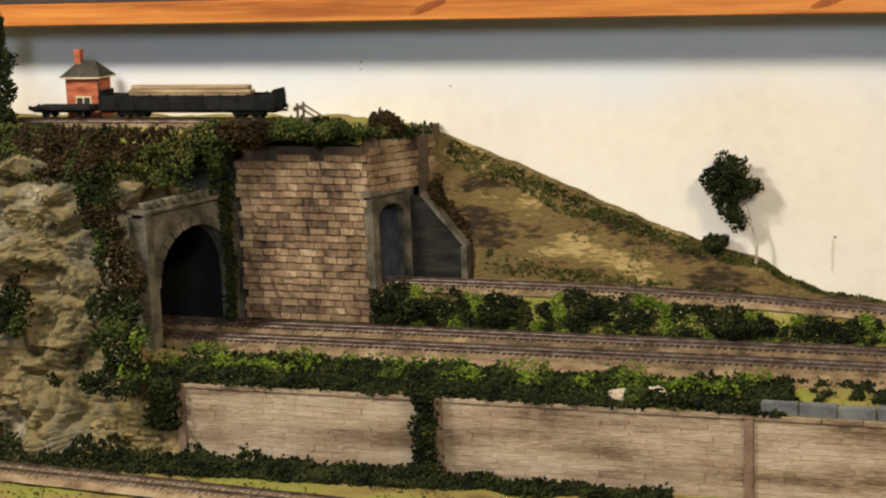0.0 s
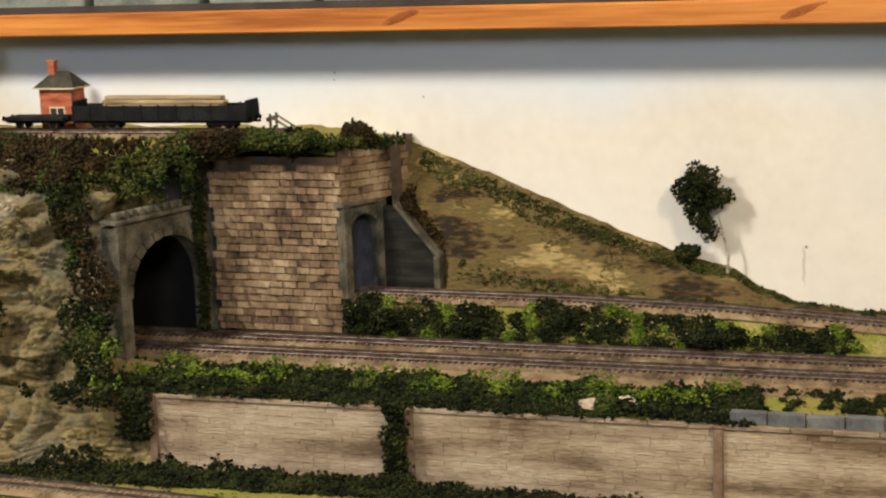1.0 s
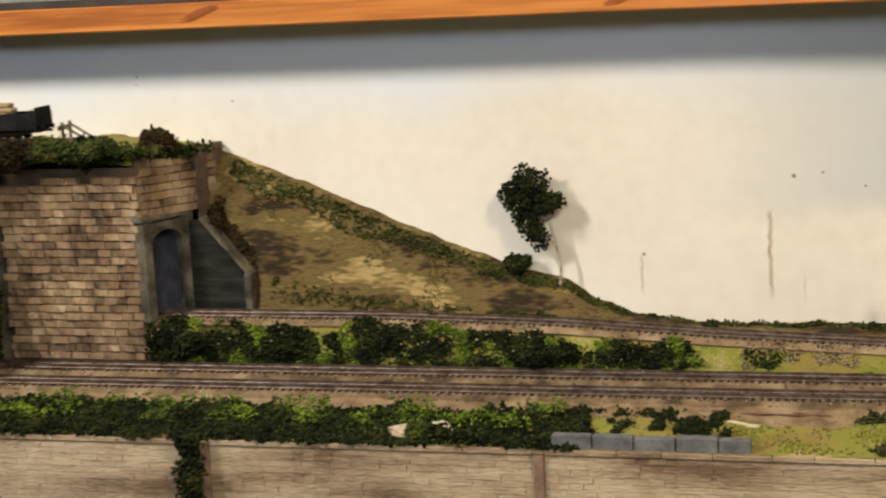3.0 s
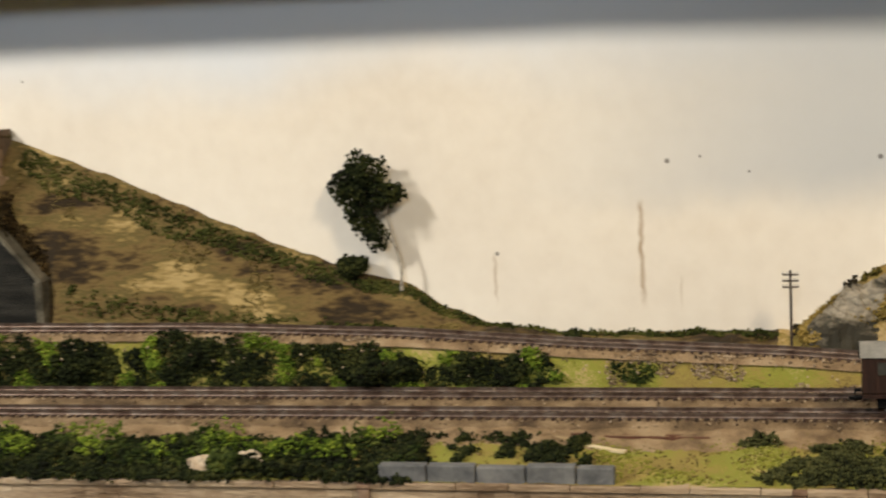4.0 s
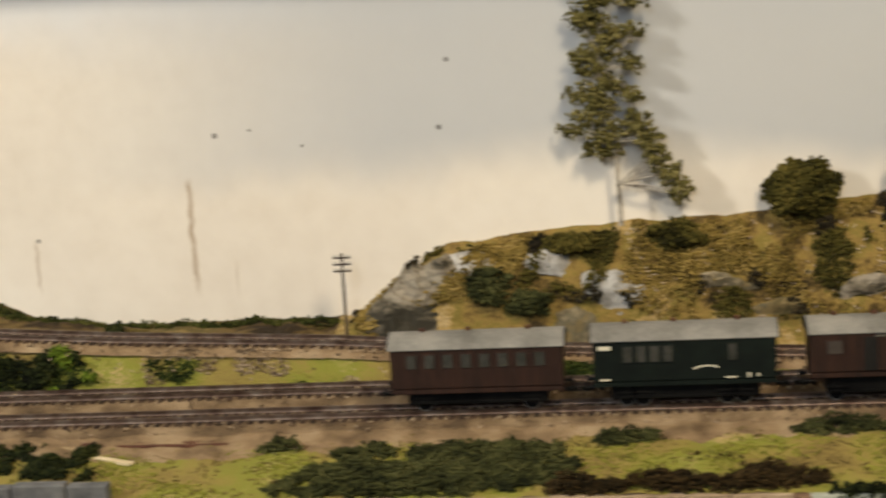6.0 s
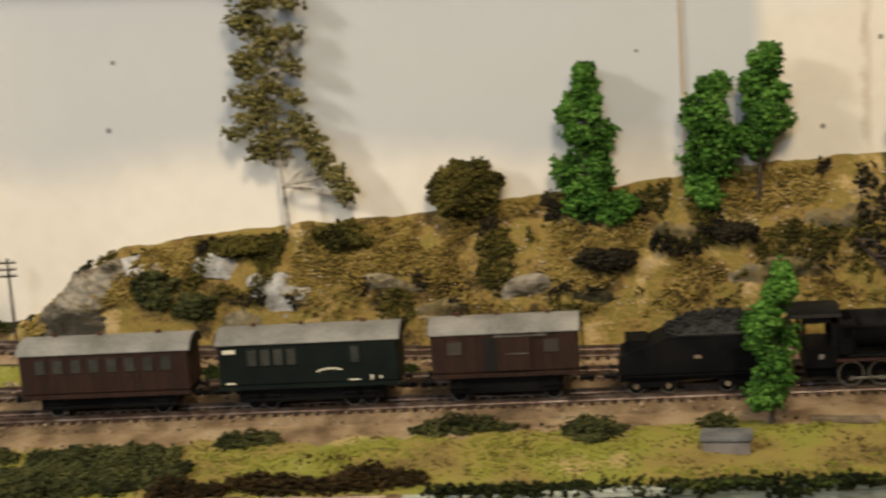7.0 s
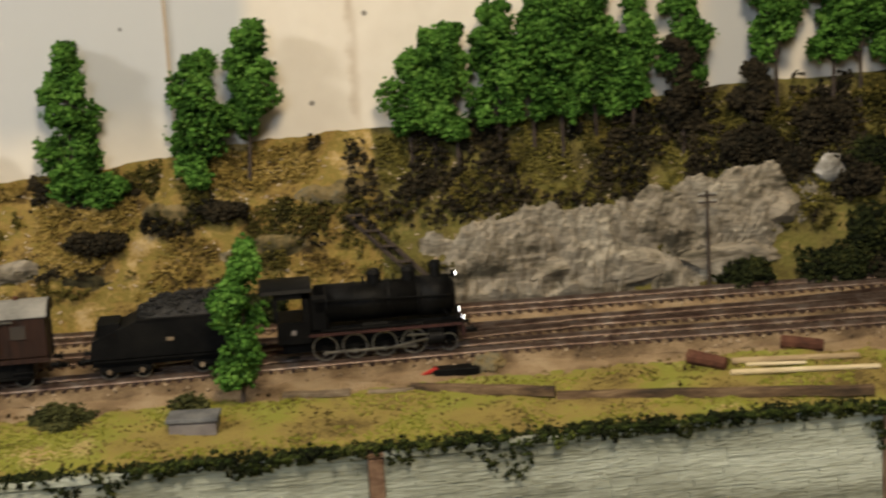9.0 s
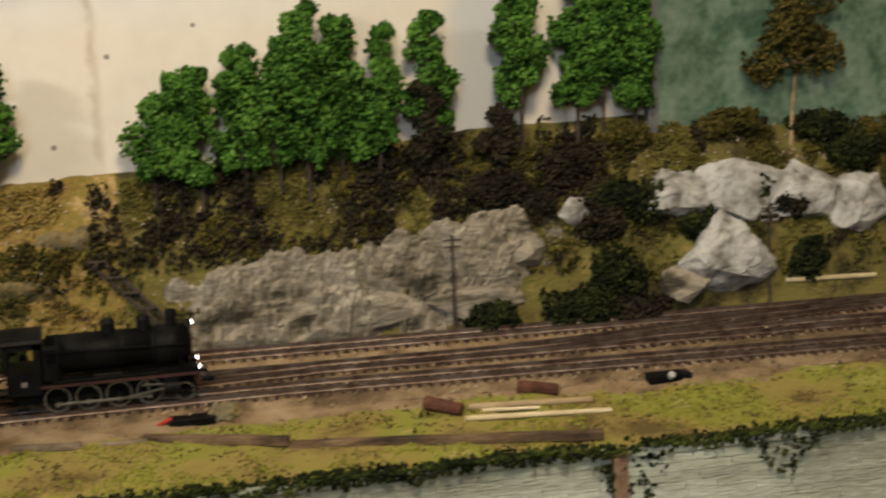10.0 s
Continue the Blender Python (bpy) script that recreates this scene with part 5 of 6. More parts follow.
def bolster_wagon(x0, x1, label, load):
    t = thing("open_wagon", label, "railway wagon", (0, 1.694, 1.2365), group="wagons on the siding")
    part("floor", boxed(x0, x1, -0.0155, 0.0155, 0.0105, 0.0135), WAGON_GREY, t)
    for y in (-0.0158, 0.0146):
        part("side_board", boxed(x0, x1, y, y + 0.0012, 0.0115, 0.027, 0.0002), WAGON_GREY, t, "charcoal grey planked side")
        n = int((x1 - x0) / 0.02)
        for i in range(n + 1):
            xx = x0 + (x1 - x0) * i / n
            part("stanchion", boxed(xx - 0.0008, xx + 0.0008, y - 0.0007, y + 0.0019, 0.010, 0.028), WAGON_GREY, t)
    for xx in (x0, x1 - 0.0012):
        part("end_board", boxed(xx, xx + 0.0012, -0.0158, 0.0158, 0.0115, 0.0325), WAGON_GREY, t)
    part("sole_bar", boxed(x0, x1, -0.012, 0.012, 0.0075, 0.0105), BLACK, t)
    ends = (x0 + 0.035, x1 - 0.035) if x1 - x0 > 0.12 else ((x0 + x1) / 2,)
    for cx in ends:
        part("bogie", boxed(cx - 0.016, cx + 0.016, -0.0125, 0.0125, 0.0045, 0.0095, 0.001), BLACK, t)
        for dx in (-0.0105, 0.0105):
            for sy in (-1, 1):
                wheel(t, cx + dx, sy * 0.0092, 0.0052, 0, BLACK, tyre=RAIL)
    buffers(t, x1, 1)
    buffers(t, x0, -1)
    if load:
        ld = thing("log_load", "stack of long bare logs lying in the wagon", "logs", (0, 1.694, 1.2365 + 0.0175))
        rng = random.Random(2)
        for k, (yy, zz) in enumerate([(-0.011 + 0.0055 * i, 0.0027) for i in range(5)] + [(-0.0085 + 0.0055 * i, 0.0075) for i in range(4)] + [(-0.0055 + 0.0055 * i, 0.0122) for i in range(3)] + [(-0.003 + 0.0055 * i, 0.0168) for i in range(2)]):
            bm = bmesh.new()
            rod(bm, (x0 + 0.03 + rng.uniform(0, 0.006), yy, zz), (x1 - 0.028 - rng.uniform(0, 0.008), yy + rng.uniform(-0.001, 0.001), zz), 0.0028, 0.0024, 8)
            part("log", bm, TIMBER, ld)


def build_siding():
    bolster_wagon(-0.981, -0.769, "long charcoal bogie wagon loaded with logs", True)
    t = thing("flat_wagon", "low dark empty flat wagon behind the loaded one", "railway wagon", (-1.07, 1.694, 1.2365), group="wagons on the siding")
    part("deck", boxed(0, 0.075, -0.0155, 0.0155, 0.0105, 0.0145, 0.0004), WAGON_GREY, t)
    part("sole_bar", boxed(0.001, 0.074, -0.012, 0.012, 0.0075, 0.0105), BLACK, t)
    for dx in (0.016, 0.059):
        for sy in (-1, 1):
            wheel(t, dx, sy * 0.0092, 0.0052, 0, BLACK, tyre=RAIL)
    buffers(t, 0.075, 1)
    buffers(t, 0.0, -1)
    t = thing("buffer_stop", "weathered timber buffer stop at the end of the siding", "buffer stop", (-0.746, 1.694, 1.2365))
    for sy in (-0.008, 0.008):
        part("upright", boxed(0, 0.0025, sy - 0.0012, sy + 0.0012, -0.006, 0.017, 0.0003), GREY_TIMBER, t)
        bm = bmesh.new()
        rod(bm, (0.032, sy, -0.004), (0.002, sy, 0.014), 0.0013, n=5)
        part("raking_strut", bm, GREY_TIMBER, t)
    part("cross_beam", boxed(-0.002, 0.0, -0.012, 0.012, 0.009, 0.0135, 0.0003), GREY_TIMBER, t)


# ---------------------------------------------------------------- small things along the line


def telegraph_pole(x, y, z0, z1, arms, label):
    t = thing("telegraph_pole", label, "telegraph pole", (x, y, z0), group="telegraph poles")
    h = z1 - z0
    bm = bmesh.new()
    rod(bm, (0, 0, -0.004), (0, 0, h), 0.00125, 0.0009, 8)
    part("pole", bm, DARK_WOOD, t)
    for i in range(arms):
        z = h - 0.003 - 0.0048 * i
        w = 0.0062
        a = part("cross_arm", boxed(-w, w, -0.0018, -0.0006, z - 0.0006, z + 0.0006), DARK_WOOD, t)
        for dx in (-0.0055, -0.003, 0.003, 0.0055):
            bm = bmesh.new()
            rod(bm, (dx, -0.0012, z + 0.0005), (dx, -0.0012, z + 0.0022), 0.0006, 0.0005, 6)
            part("insulator", bm, POTS, a)


def bar(name, label, category, a, b, w, h, material, group="", round_=False):
    """A loose timber or rod lying from a to b on the ground."""
    za, zb = land_z(*a), land_z(*b)
    if round_:
        bm = bmesh.new()
        rod(bm, (a[0], a[1], za + w * 0.8), (b[0], b[1], zb + w * 0.8), w, w * 0.85, 10)
        bmesh.ops.bevel(bm, geom=[e for e in bm.edges if len(e.link_faces) == 2 and max(len(f.verts) for f in e.link_faces) > 4], offset=w * 0.15, segments=1, affect="EDGES")
    else:
        d = Vector((b[0] - a[0], b[1] - a[1], 0))
        bm = boxed(0, d.length, -w / 2, w / 2, 0, h, min(w, h) * 0.12)
        bmesh.ops.subdivide_edges(bm, edges=[e for e in bm.edges if abs(e.verts[0].co.x - e.verts[1].co.x) > d.length * 0.5], cuts=9)
        r = d.to_track_quat("X", "Z").to_matrix().to_4x4()
        bmesh.ops.transform(bm, matrix=Matrix.Translation((a[0], a[1], 0)) @ r, verts=bm.verts)
        for v in bm.verts:
            v.co.z += land_z(v.co.x, v.co.y) * 0.3 + (za + zb) / 2 * 0.7 - 0.0005
    return tagged(part(name, bm, material), label, category, group)


def build_clutter():
    x = -0.221
    for w in (0.034, 0.034, 0.034, 0.034, 0.026):
        y = front_y(x) + 0.004
        t = part("concrete_block", boxed(x, x + w - 0.0012, y - 0.003, y + 0.006, 0.9955, 1.0075 + 0.0008 * math.sin(x * 300), 0.0007), PLINTH)
        tagged(t, "dark grey concrete block on the wall top", "concrete block", "blocks on the wall top")
        x += w
    bar("timber_plank", "single pale bare plank lying on dry grass", "plank", (-0.105, 1.552), (-0.058, 1.533), 0.004, 0.002, LIGHT_TIMBER)
    bar("rusty_rail", "dark red rusty rail section lying beside the line", "scrap rail", (-0.10, 1.5635), (-0.012, 1.5615), 0.003, 0.002, RUST, "scrap rails")
    bar("rusty_rail", "dark red rusty rail section lying beside the line", "scrap rail", (-0.085, 1.557), (-0.002, 1.556), 0.003, 0.002, RUST, "scrap rails")
    bar("timber_plank", "thin straw coloured plank beside scrap rails", "plank", (-0.155, 1.5625), (-0.095, 1.556), 0.003, 0.0015, TIMBER)
    bar("long_beam", "very long weathered brown beam lying on grass", "beam", (0.66, 1.549), (0.742, 1.521), 0.0048, 0.0055, BEAM)
    bar("long_beam", "very long weathered brown beam lying on grass", "beam", (0.7425, 1.5208), (0.92, 1.484), 0.0048, 0.0055, BEAM)
    bar("old_sleeper", "dark decayed sleeper lying in the grass", "sleeper", (0.585, 1.553), (0.625, 1.548), 0.0055, 0.003, GREY_TIMBER, "old sleepers")
    bar("old_sleeper", "dark decayed sleeper lying in the grass", "sleeper", (0.635, 1.548), (0.662, 1.545), 0.003, 0.002, GREY_TIMBER, "old sleepers")
    bar("peeled_log", "pale peeled log lying on grass", "log", (0.853, 1.543), (0.928, 1.532), 0.0022, 0, TIMBER, "felled logs", True)
    bar("peeled_log", "pale peeled log lying on grass", "log", (0.848, 1.527), (0.935, 1.516), 0.0018, 0, LIGHT_TIMBER, "felled logs", True)
    bar("peeled_log", "short pale peeled pole between two logs", "log", (0.86, 1.536), (0.895, 1.531), 0.0012, 0, LIGHT_TIMBER, "felled logs", True)
    bar("log", "short reddish-brown log with bark", "log", (0.828, 1.549), (0.848, 1.535), 0.0048, 0, RUST, "felled logs", True)
    bar("log", "short reddish-brown log with bark", "log", (0.888, 1.558), (0.912, 1.549), 0.0045, 0, RUST, "felled logs", True)
    bar("peeled_log", "long pale pole lying beside the branch line", "log", (1.122, 1.6915), (1.19, 1.6882), 0.002, 0, LIGHT_TIMBER, "felled logs", True)
    bar("fallen_beam", "dark fallen beam at the foot of the hillside", "beam", (0.468, 1.7075), (0.535, 1.7055), 0.004, 0.004, BEAM)
    t = thing("trunking_box", "grey lidded equipment box standing on grass", "box", (0.534, 1.523, land_z(0.534, 1.523) - 0.001), turn=-6)
    part("casing", boxed(-0.0135, 0.0135, -0.008, 0.008, 0, 0.0085, 0.0004), BOX_GREY, t)
    bm = boxed(-0.0148, 0.0148, -0.0095, 0.0095, 0.0085, 0.011, 0.0004)
    part("lid", bm, PLINTH, t, "slightly paler grey lid")
    for px, label in ((0.69, "dark point motor with a red lever beside the line"), (0.983, "dark point motor beside the line")):
        y = track1_y(px) - 0.0225
        t = thing("point_motor", label, "point motor", (px, y, land_z(px, y)), group="point motors")
        part("casing", boxed(-0.014, 0.014, -0.006, 0.006, -0.001, 0.0042, 0.0006), BLACK, t)
        part("throw_bar", boxed(-0.0012, 0.0012, 0.006, 0.02, 0.001, 0.0022), BLACK, t)
        if px < 0.8:
            bm = bmesh.new()
            rod(bm, (-0.022, -0.002, 0.0), (-0.012, -0.004, 0.005), 0.0012, n=6)
            part("lever", bm, mat("red_lever_paint", [(0.3, 0.02, 0.015), (0.45, 0.04, 0.03)], 90, 0.5, bump=0), t, "bright red lever")
        else:
            bm = bmesh.new()
            rod(bm, (0.0, -0.005, 0.003), (0.0, -0.0075, 0.005), 0.0022, n=8)
            part("knob", bm, POTS, t, "pale knob")
    telegraph_pole(0.051, 1.71, 1.033, 1.0985, 3, "thin dark telegraph pole with three cross arms")
    telegraph_pole(1.109, 1.690, 1.018, 1.088, 3, "thin dark telegraph pole with three cross arms")
    telegraph_pole(0.879, 1.688, 1.022, 1.085, 2, "thin dark telegraph pole against the rock")
    # old retaining timbers on the slope
    t = thing("timber_chute", "dark timber chute leaning on the hillside", "chute")
    for dy, dx in ((0, 0), (0.0, 0.009)):
        bm = bmesh.new()
        rod(bm, (0.638 + dx, 1.718, 1.081), (0.69 + dx, 1.698, 1.028), 0.0016, n=5)
        part("rail_timber", bm, DARK_WOOD, t)
    for i in range(6):
        s = i / 5
        p = Vector((0.638, 1.716, 1.082)).lerp(Vector((0.69, 1.696, 1.029)), s)
        part("tread", boxed(p.x - 0.001, p.x + 0.0105, p.y - 0.002, p.y + 0.002, p.z - 0.0006, p.z + 0.0006), DARK_WOOD, t)


# ---------------------------------------------------------------- plants


def tree(label, x, y, trunk, blobs, material, leaf, seed, category="tree", bark=BARK, radius=0.0016, group="", count=1.0, shell=0.45, zbase=None):
    """trunk: points of the stem above (x, y); blobs: (dx, dy, dz, rx, ry, rz, leaves)."""
    rng = np.random.default_rng(seed)
    y = min(y, back_y(x) - 0.016)
    z = (land_z(x, y) if zbase is None else zbase) - 0.003
    t = thing("tree" if category != "bush" else "bush", label, category, (x, y, z), group=group)
    bm = bmesh.new()
    for i in range(len(trunk) - 1):
        k = len(trunk) - 1
        rod(bm, trunk[i], trunk[i + 1], radius * (1 - 0.7 * i / k), radius * (1 - 0.7 * (i + 1) / k), 7)
    for bx, by, bz, rx, ry, rz, num in blobs:
        root = min(trunk, key=lambda p: (p[0] - bx) ** 2 + (p[2] - bz + rz * 0.6) ** 2)
        for k in range(4):
            tip = (bx + rng.uniform(-0.6, 0.6) * rx, by + rng.uniform(-0.5, 0.5) * ry, bz + rng.uniform(-0.4, 0.6) * rz)
            rod(bm, root, tip, radius * 0.4, radius * 0.12, 5)
    part("trunk", bm, bark, t)
    pts = np.concatenate([blob_points(rng, (bx, by, bz), (rx, ry, rz), int(num * count), shell) for bx, by, bz, rx, ry, rz, num in blobs])
    tagged(obj("crown", clumps("crown", pts, leaf, rng), material, t), kind="stuff")
    return t


def column_tree(label, x, y, z_low, z_high, half, seed, lean=0.0, extra=(), material=None, group="bright green trees"):
    """A slim foam-leaved tree in uneven, overlapping tufts."""
    rng = random.Random(seed)
    y = min(y, back_y(x) - 0.018)
    z = land_z(x, y) - 0.003
    h = z_high - z
    trunk = [(0, 0, 0), (lean * 0.3, 0, h * 0.3), (lean * 0.7, 0, h * 0.65), (lean, 0, h * 0.93)]
    blobs = []
    lo = max(0.008, z_low - z)
    n = max(4, int((h - lo) / 0.0105))
    step = (h - lo) / n
    for i in range(n):
        s = (i + 0.5) / n
        r = half * (0.6 + 0.45 * math.sin(math.pi * min(1.0, s * 0.85 + 0.2))) * rng.uniform(0.85, 1.12)
        sway = 0.22 * half * math.sin(i * 1.7 + seed)
        for k in range(3):
            a = rng.uniform(0, 6.28)
            q = rng.uniform(0.42, 0.62)
            blobs.append((lean * s + sway + math.cos(a) * r * 0.55, math.sin(a) * r * 0.5, lo + step * 0.3 + (h - lo - step * 0.5) * (s + rng.uniform(-0.03, 0.03)), r * q * rng.uniform(0.75, 1.15), r * q, min(r * q, step * rng.uniform(0.6, 1.1)), 75))
    for dx, dz, r in extra:
        blobs.append((dx, -0.004, dz - z, r, r * 0.8, r * 0.8, 170))
    return tree(label, x, y, trunk, blobs, material or F_BRIGHT, 0.0025, seed, group=group, bark=DARK_WOOD, shell=0.5)


def bush(label, x, y, rx, rz, material, seed, leaf=0.0026, num=420, z=None, ry=None, group="bushes"):
    rng = np.random.default_rng(seed)
    y = min(y, back_y(x) - 0.012)
    base = land_z(x, y) if z is None else z
    blobs = [((0, 0, rz * 0.7), (rx, ry or rx * 0.7, rz), num)]
    for k in range(4):
        blobs.append(((rng.uniform(-0.6, 0.6) * rx, rng.uniform(-0.4, 0.1) * rx, rz * rng.uniform(0.4, 1.1)), (rx * 0.5, rx * 0.4, rz * 0.5), num // 5))
    pts = np.concatenate([blob_points(rng, c, r, n, 0.6) for c, r, n in blobs])
    ob = obj("bush", clumps("bush", pts, leaf, rng), material)
    ob.location = (x, y, base)
    return tagged(ob, label, "bush", group)


def cover(name, label, spots, size, material, seed, flat=0.8, tuft=0.0, cell=0.026):
    """Countless low clumps of one kind of growth: spots are places, tuft gathers them into rounded bushes."""
    rng = np.random.default_rng(seed)
    if tuft:
        heaped = []
        for x, y, z in spots:
            d = noise.voronoi((x / cell, y / cell, z / cell))[0][0]
            k = max(0.0, 1.0 - 1.5 * d * d)
            heaped.append((x, y - tuft * k * 0.8, z + tuft * (k - 0.35) * 0.55))
        spots = heaped
    return tagged(obj(name, clumps(name, spots, size, rng, flat), material), label, "ground cover", kind="stuff")


def strip(rng, count, x0, x1, y0, y1, lift=0.0015, thresh=-1.0, scale=30.0, off=0.0, high=0.0):
    """Places on the ground in a band (y0, y1 measured from the wall front), kept where a noise is above thresh."""
    out = []
    for x, v in zip(rng.uniform(x0, x1, count), rng.random(count)):
        y = front_y(x) + y0 + (y1 - y0) * v
        k = n2(x, y, off, scale) + 0.45 * n2(x, y, off + 2, scale * 3.1)
        if k > thresh:
            out.append((x, y, land_z(x, y) + lift + high * max(0.0, k + 0.1) * rng.random()))
    return out


def patches_on(rng, count, ovals, high):
    """Places in ragged ovals (x, y, half widths) on the ground, heaped towards their middles."""
    out = []
    area = [rx * ry for _, _, rx, ry in ovals]
    for (cx, cy, rx, ry), a in zip(ovals, area):
        for u, v, w in rng.uniform(-1.3, 1.3, (int(count * a / sum(area)), 3)):
            x, y = cx + u * rx, cy + v * ry
            k = 1.0 - u * u - v * v + 0.8 * n2(x, y, 5, 45) + 0.5 * n2(x, y, 8, 120)
            if k > 0.12 and y > front_y(x) + 0.003:
                out.append((x, y, land_z(x, y) + 0.0005 + high * min(0.8, k) * abs(w)))
    return out


def build_plants():
    rng = np.random.default_rng(77)
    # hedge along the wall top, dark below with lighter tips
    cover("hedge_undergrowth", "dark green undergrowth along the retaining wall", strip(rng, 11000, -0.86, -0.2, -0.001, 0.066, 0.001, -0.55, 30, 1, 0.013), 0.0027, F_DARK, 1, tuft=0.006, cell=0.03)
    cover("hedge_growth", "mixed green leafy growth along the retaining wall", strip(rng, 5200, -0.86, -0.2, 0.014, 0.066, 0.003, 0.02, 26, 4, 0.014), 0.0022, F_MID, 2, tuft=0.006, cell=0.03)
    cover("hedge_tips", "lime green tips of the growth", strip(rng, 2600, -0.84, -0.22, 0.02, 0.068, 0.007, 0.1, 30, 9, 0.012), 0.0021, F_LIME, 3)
    cover("low_growth", "low dark green growth beside the near line", strip(rng, 3000, -0.22, -0.08, 0.03, 0.07, 0.001, 0.05, 40, 2, 0.01), 0.0024, F_DARK, 4)
    cover("dark_patches", "dark green creeping patches in the grass", patches_on(rng, 17000, ((0.11, 1.502, 0.075, 0.028), (0.165, 1.522, 0.055, 0.03), (0.085, 1.541, 0.022, 0.007), (0.03, 1.548, 0.016, 0.005), (0.375, 1.557, 0.036, 0.007), (0.458, 1.547, 0.02, 0.011), (0.25, 1.551, 0.024, 0.006), (0.53, 1.548, 0.012, 0.006)), 0.0065), 0.0022, F_PATCH, 5, tuft=0.003, cell=0.014)
    cover("brown_patches", "rust brown creeping patches in the grass", patches_on(rng, 6500, ((0.275, 1.483, 0.07, 0.016), (0.325, 1.492, 0.032, 0.014), (0.22, 1.484, 0.02, 0.014)), 0.008), 0.0023, F_BROWN, 6, tuft=0.004, cell=0.016)
    cover("grass_tufts", "straw and green tufts of short grass", strip(rng, 9000, -0.2, 1.5, 0.004, 0.085, 0.0002, -0.1, 60, 3, 0.001), 0.001, F_DRY, 7)
    cover("green_tufts", "short lime green tufts of grass", strip(rng, 16000, -0.1, 1.5, 0.004, 0.07, 0.0002, -0.05, 22, 17, 0.001), 0.001, F_TURF, 8)
    cover("dark_tufts", "scattered small dark tufts in the grass", strip(rng, 3000, 0.0, 1.5, 0.03, 0.08, 0.0004, 0.5, 20, 21, 0.003), 0.0015, F_BROWN, 9)
    bush("green bush between two sandy boulders", -0.337, 1.497, 0.011, 0.008, F_MID, 140, num=260)
    # ivy along the edge of the right-hand wall
    spots = []
    for x in rng.uniform(0.36, 1.5, 5200):
        k = n2(x, 0, 3, 22)
        drop = rng.random() * (0.005 + table(x, (0.36, 0.04), (0.8, 0.05), (1.0, 0.085)) * max(0.0, k + 0.05) ** 1.1)
        spots.append((x, front_y(x) - 0.002 + rng.normal(0, 0.0025) + (0.006 * rng.random()), 0.9985 - drop + 0.006 * rng.random() * max(0, 0.3 + k)))
    cover("wall_ivy", "ragged dark green ivy hanging over the wall edge", spots, 0.0021, F_DARK, 10, 1.0, tuft=0.004, cell=0.02)
    spots = [(x, front_y(x) - 0.004 - 0.003 * rng.random(), 0.999 - rng.random() * 0.022 * max(0, n2(x, 5, 3, 20))) for x in rng.uniform(0.5, 1.5, 900)]
    cover("wall_ivy_light", "lighter green ivy on the wall edge", spots, 0.0019, F_MID, 11, 1.0)
    # ivy columns over two posts of the left-hand wall, and growth at its foot
    for px, w, low in ((-0.539, 0.015, 0.912), (-0.818, 0.021, 0.95)):
        spots = []
        for k in range(900):
            z = rng.uniform(low, 1.0)
            ww = w * (0.75 + 0.45 * n2(z, px, 0, 60))
            spots.append((px + rng.normal(0, ww * 0.45), front_y(px) - 0.004 - abs(rng.normal(0, 0.003)), z))
        cover("post_ivy", "dense dark ivy climbing the wall post", spots, 0.0027, F_DARK, int(-px * 100), 1.0, tuft=0.008, cell=0.022)
    spots = []
    for x, v in zip(rng.uniform(-1.5, -0.3, 9000), rng.random(9000)):
        base = table(x, (-1.5, 0.062), (-0.95, 0.06), (-0.8, 0.034), (-0.5, 0.022), (-0.3, 0.014))
        y = front_y(x) - 0.004 - base * 1.2 * v
        h = base * 0.75 * (1 - v) * (0.55 + 0.6 * max(-0.5, n2(x, y, 0, 35)))
        spots.append((x, y, 0.916 + h * rng.random() ** 0.5))
    cover("foot_growth", "dark green growth along the foot of the wall", spots, 0.0029, F_DARK, 12, 0.9, tuft=0.014, cell=0.04)
    spots = [(x, y, 0.917) for x, y in zip(rng.uniform(-1.4, 0.3, 5000), rng.uniform(1.25, 1.47, 5000)) if n2(x, y, 2, 14) > -0.1]
    cover("lower_grass", "green and straw grass on the lower ground", spots, 0.0014, F_MID, 13, 0.6)
    # bank between the running lines and the branch
    spots, light, mid, sand = [], [], [], []
    for x, v in zip(rng.uniform(-0.66, 0.36, 15000), rng.random(15000)):
        a, b = track2_y(x) + 0.0155, track3_y(x) - 0.0185
        top = track3_z(x) - 0.006
        z = 1.0115 + (top - 1.0115) * v + 0.002
        k, q = n2(x, z, 3, 24), n2(x, z, 11, 45)
        out = 0.005 * max(0.0, k + 0.3) * rng.random()
        p = (x, a + (b - a) * v - out + 0.002, z + 0.004 * max(0.0, k))
        if x < -0.13 + 0.05 * q and v < table(x, (-0.66, 1.0), (-0.5, 0.9), (-0.13, 0.75)) + 0.3 * k:
            (light if q > 0.24 else (mid if q > 0.02 else spots)).append(p)
        elif x >= -0.13 and k > 0.1 and v < 0.7:
            mid.append(p)
        elif q > 0.2:
            sand.append(p)
    cover("bank_sand", "sandy loose stones on the bank", sand, 0.0012, STONES, 26)
    cover("bank_growth", "dark green growth on the bank below the branch line", spots, 0.0026, F_DARK, 14, tuft=0.006, cell=0.03)
    cover("bank_lime", "lime green growth on the bank below the branch line", light, 0.0024, F_LIME, 15, tuft=0.005, cell=0.03)
    cover("bank_mixed", "thin mixed green growth on the sandy bank", mid, 0.0018, F_MID, 16)
    bush("dense dark green bush below the smaller portal", -0.628, 1.668, 0.03, 0.02, F_DARK, 31, num=1100, z=1.022, ry=0.012)
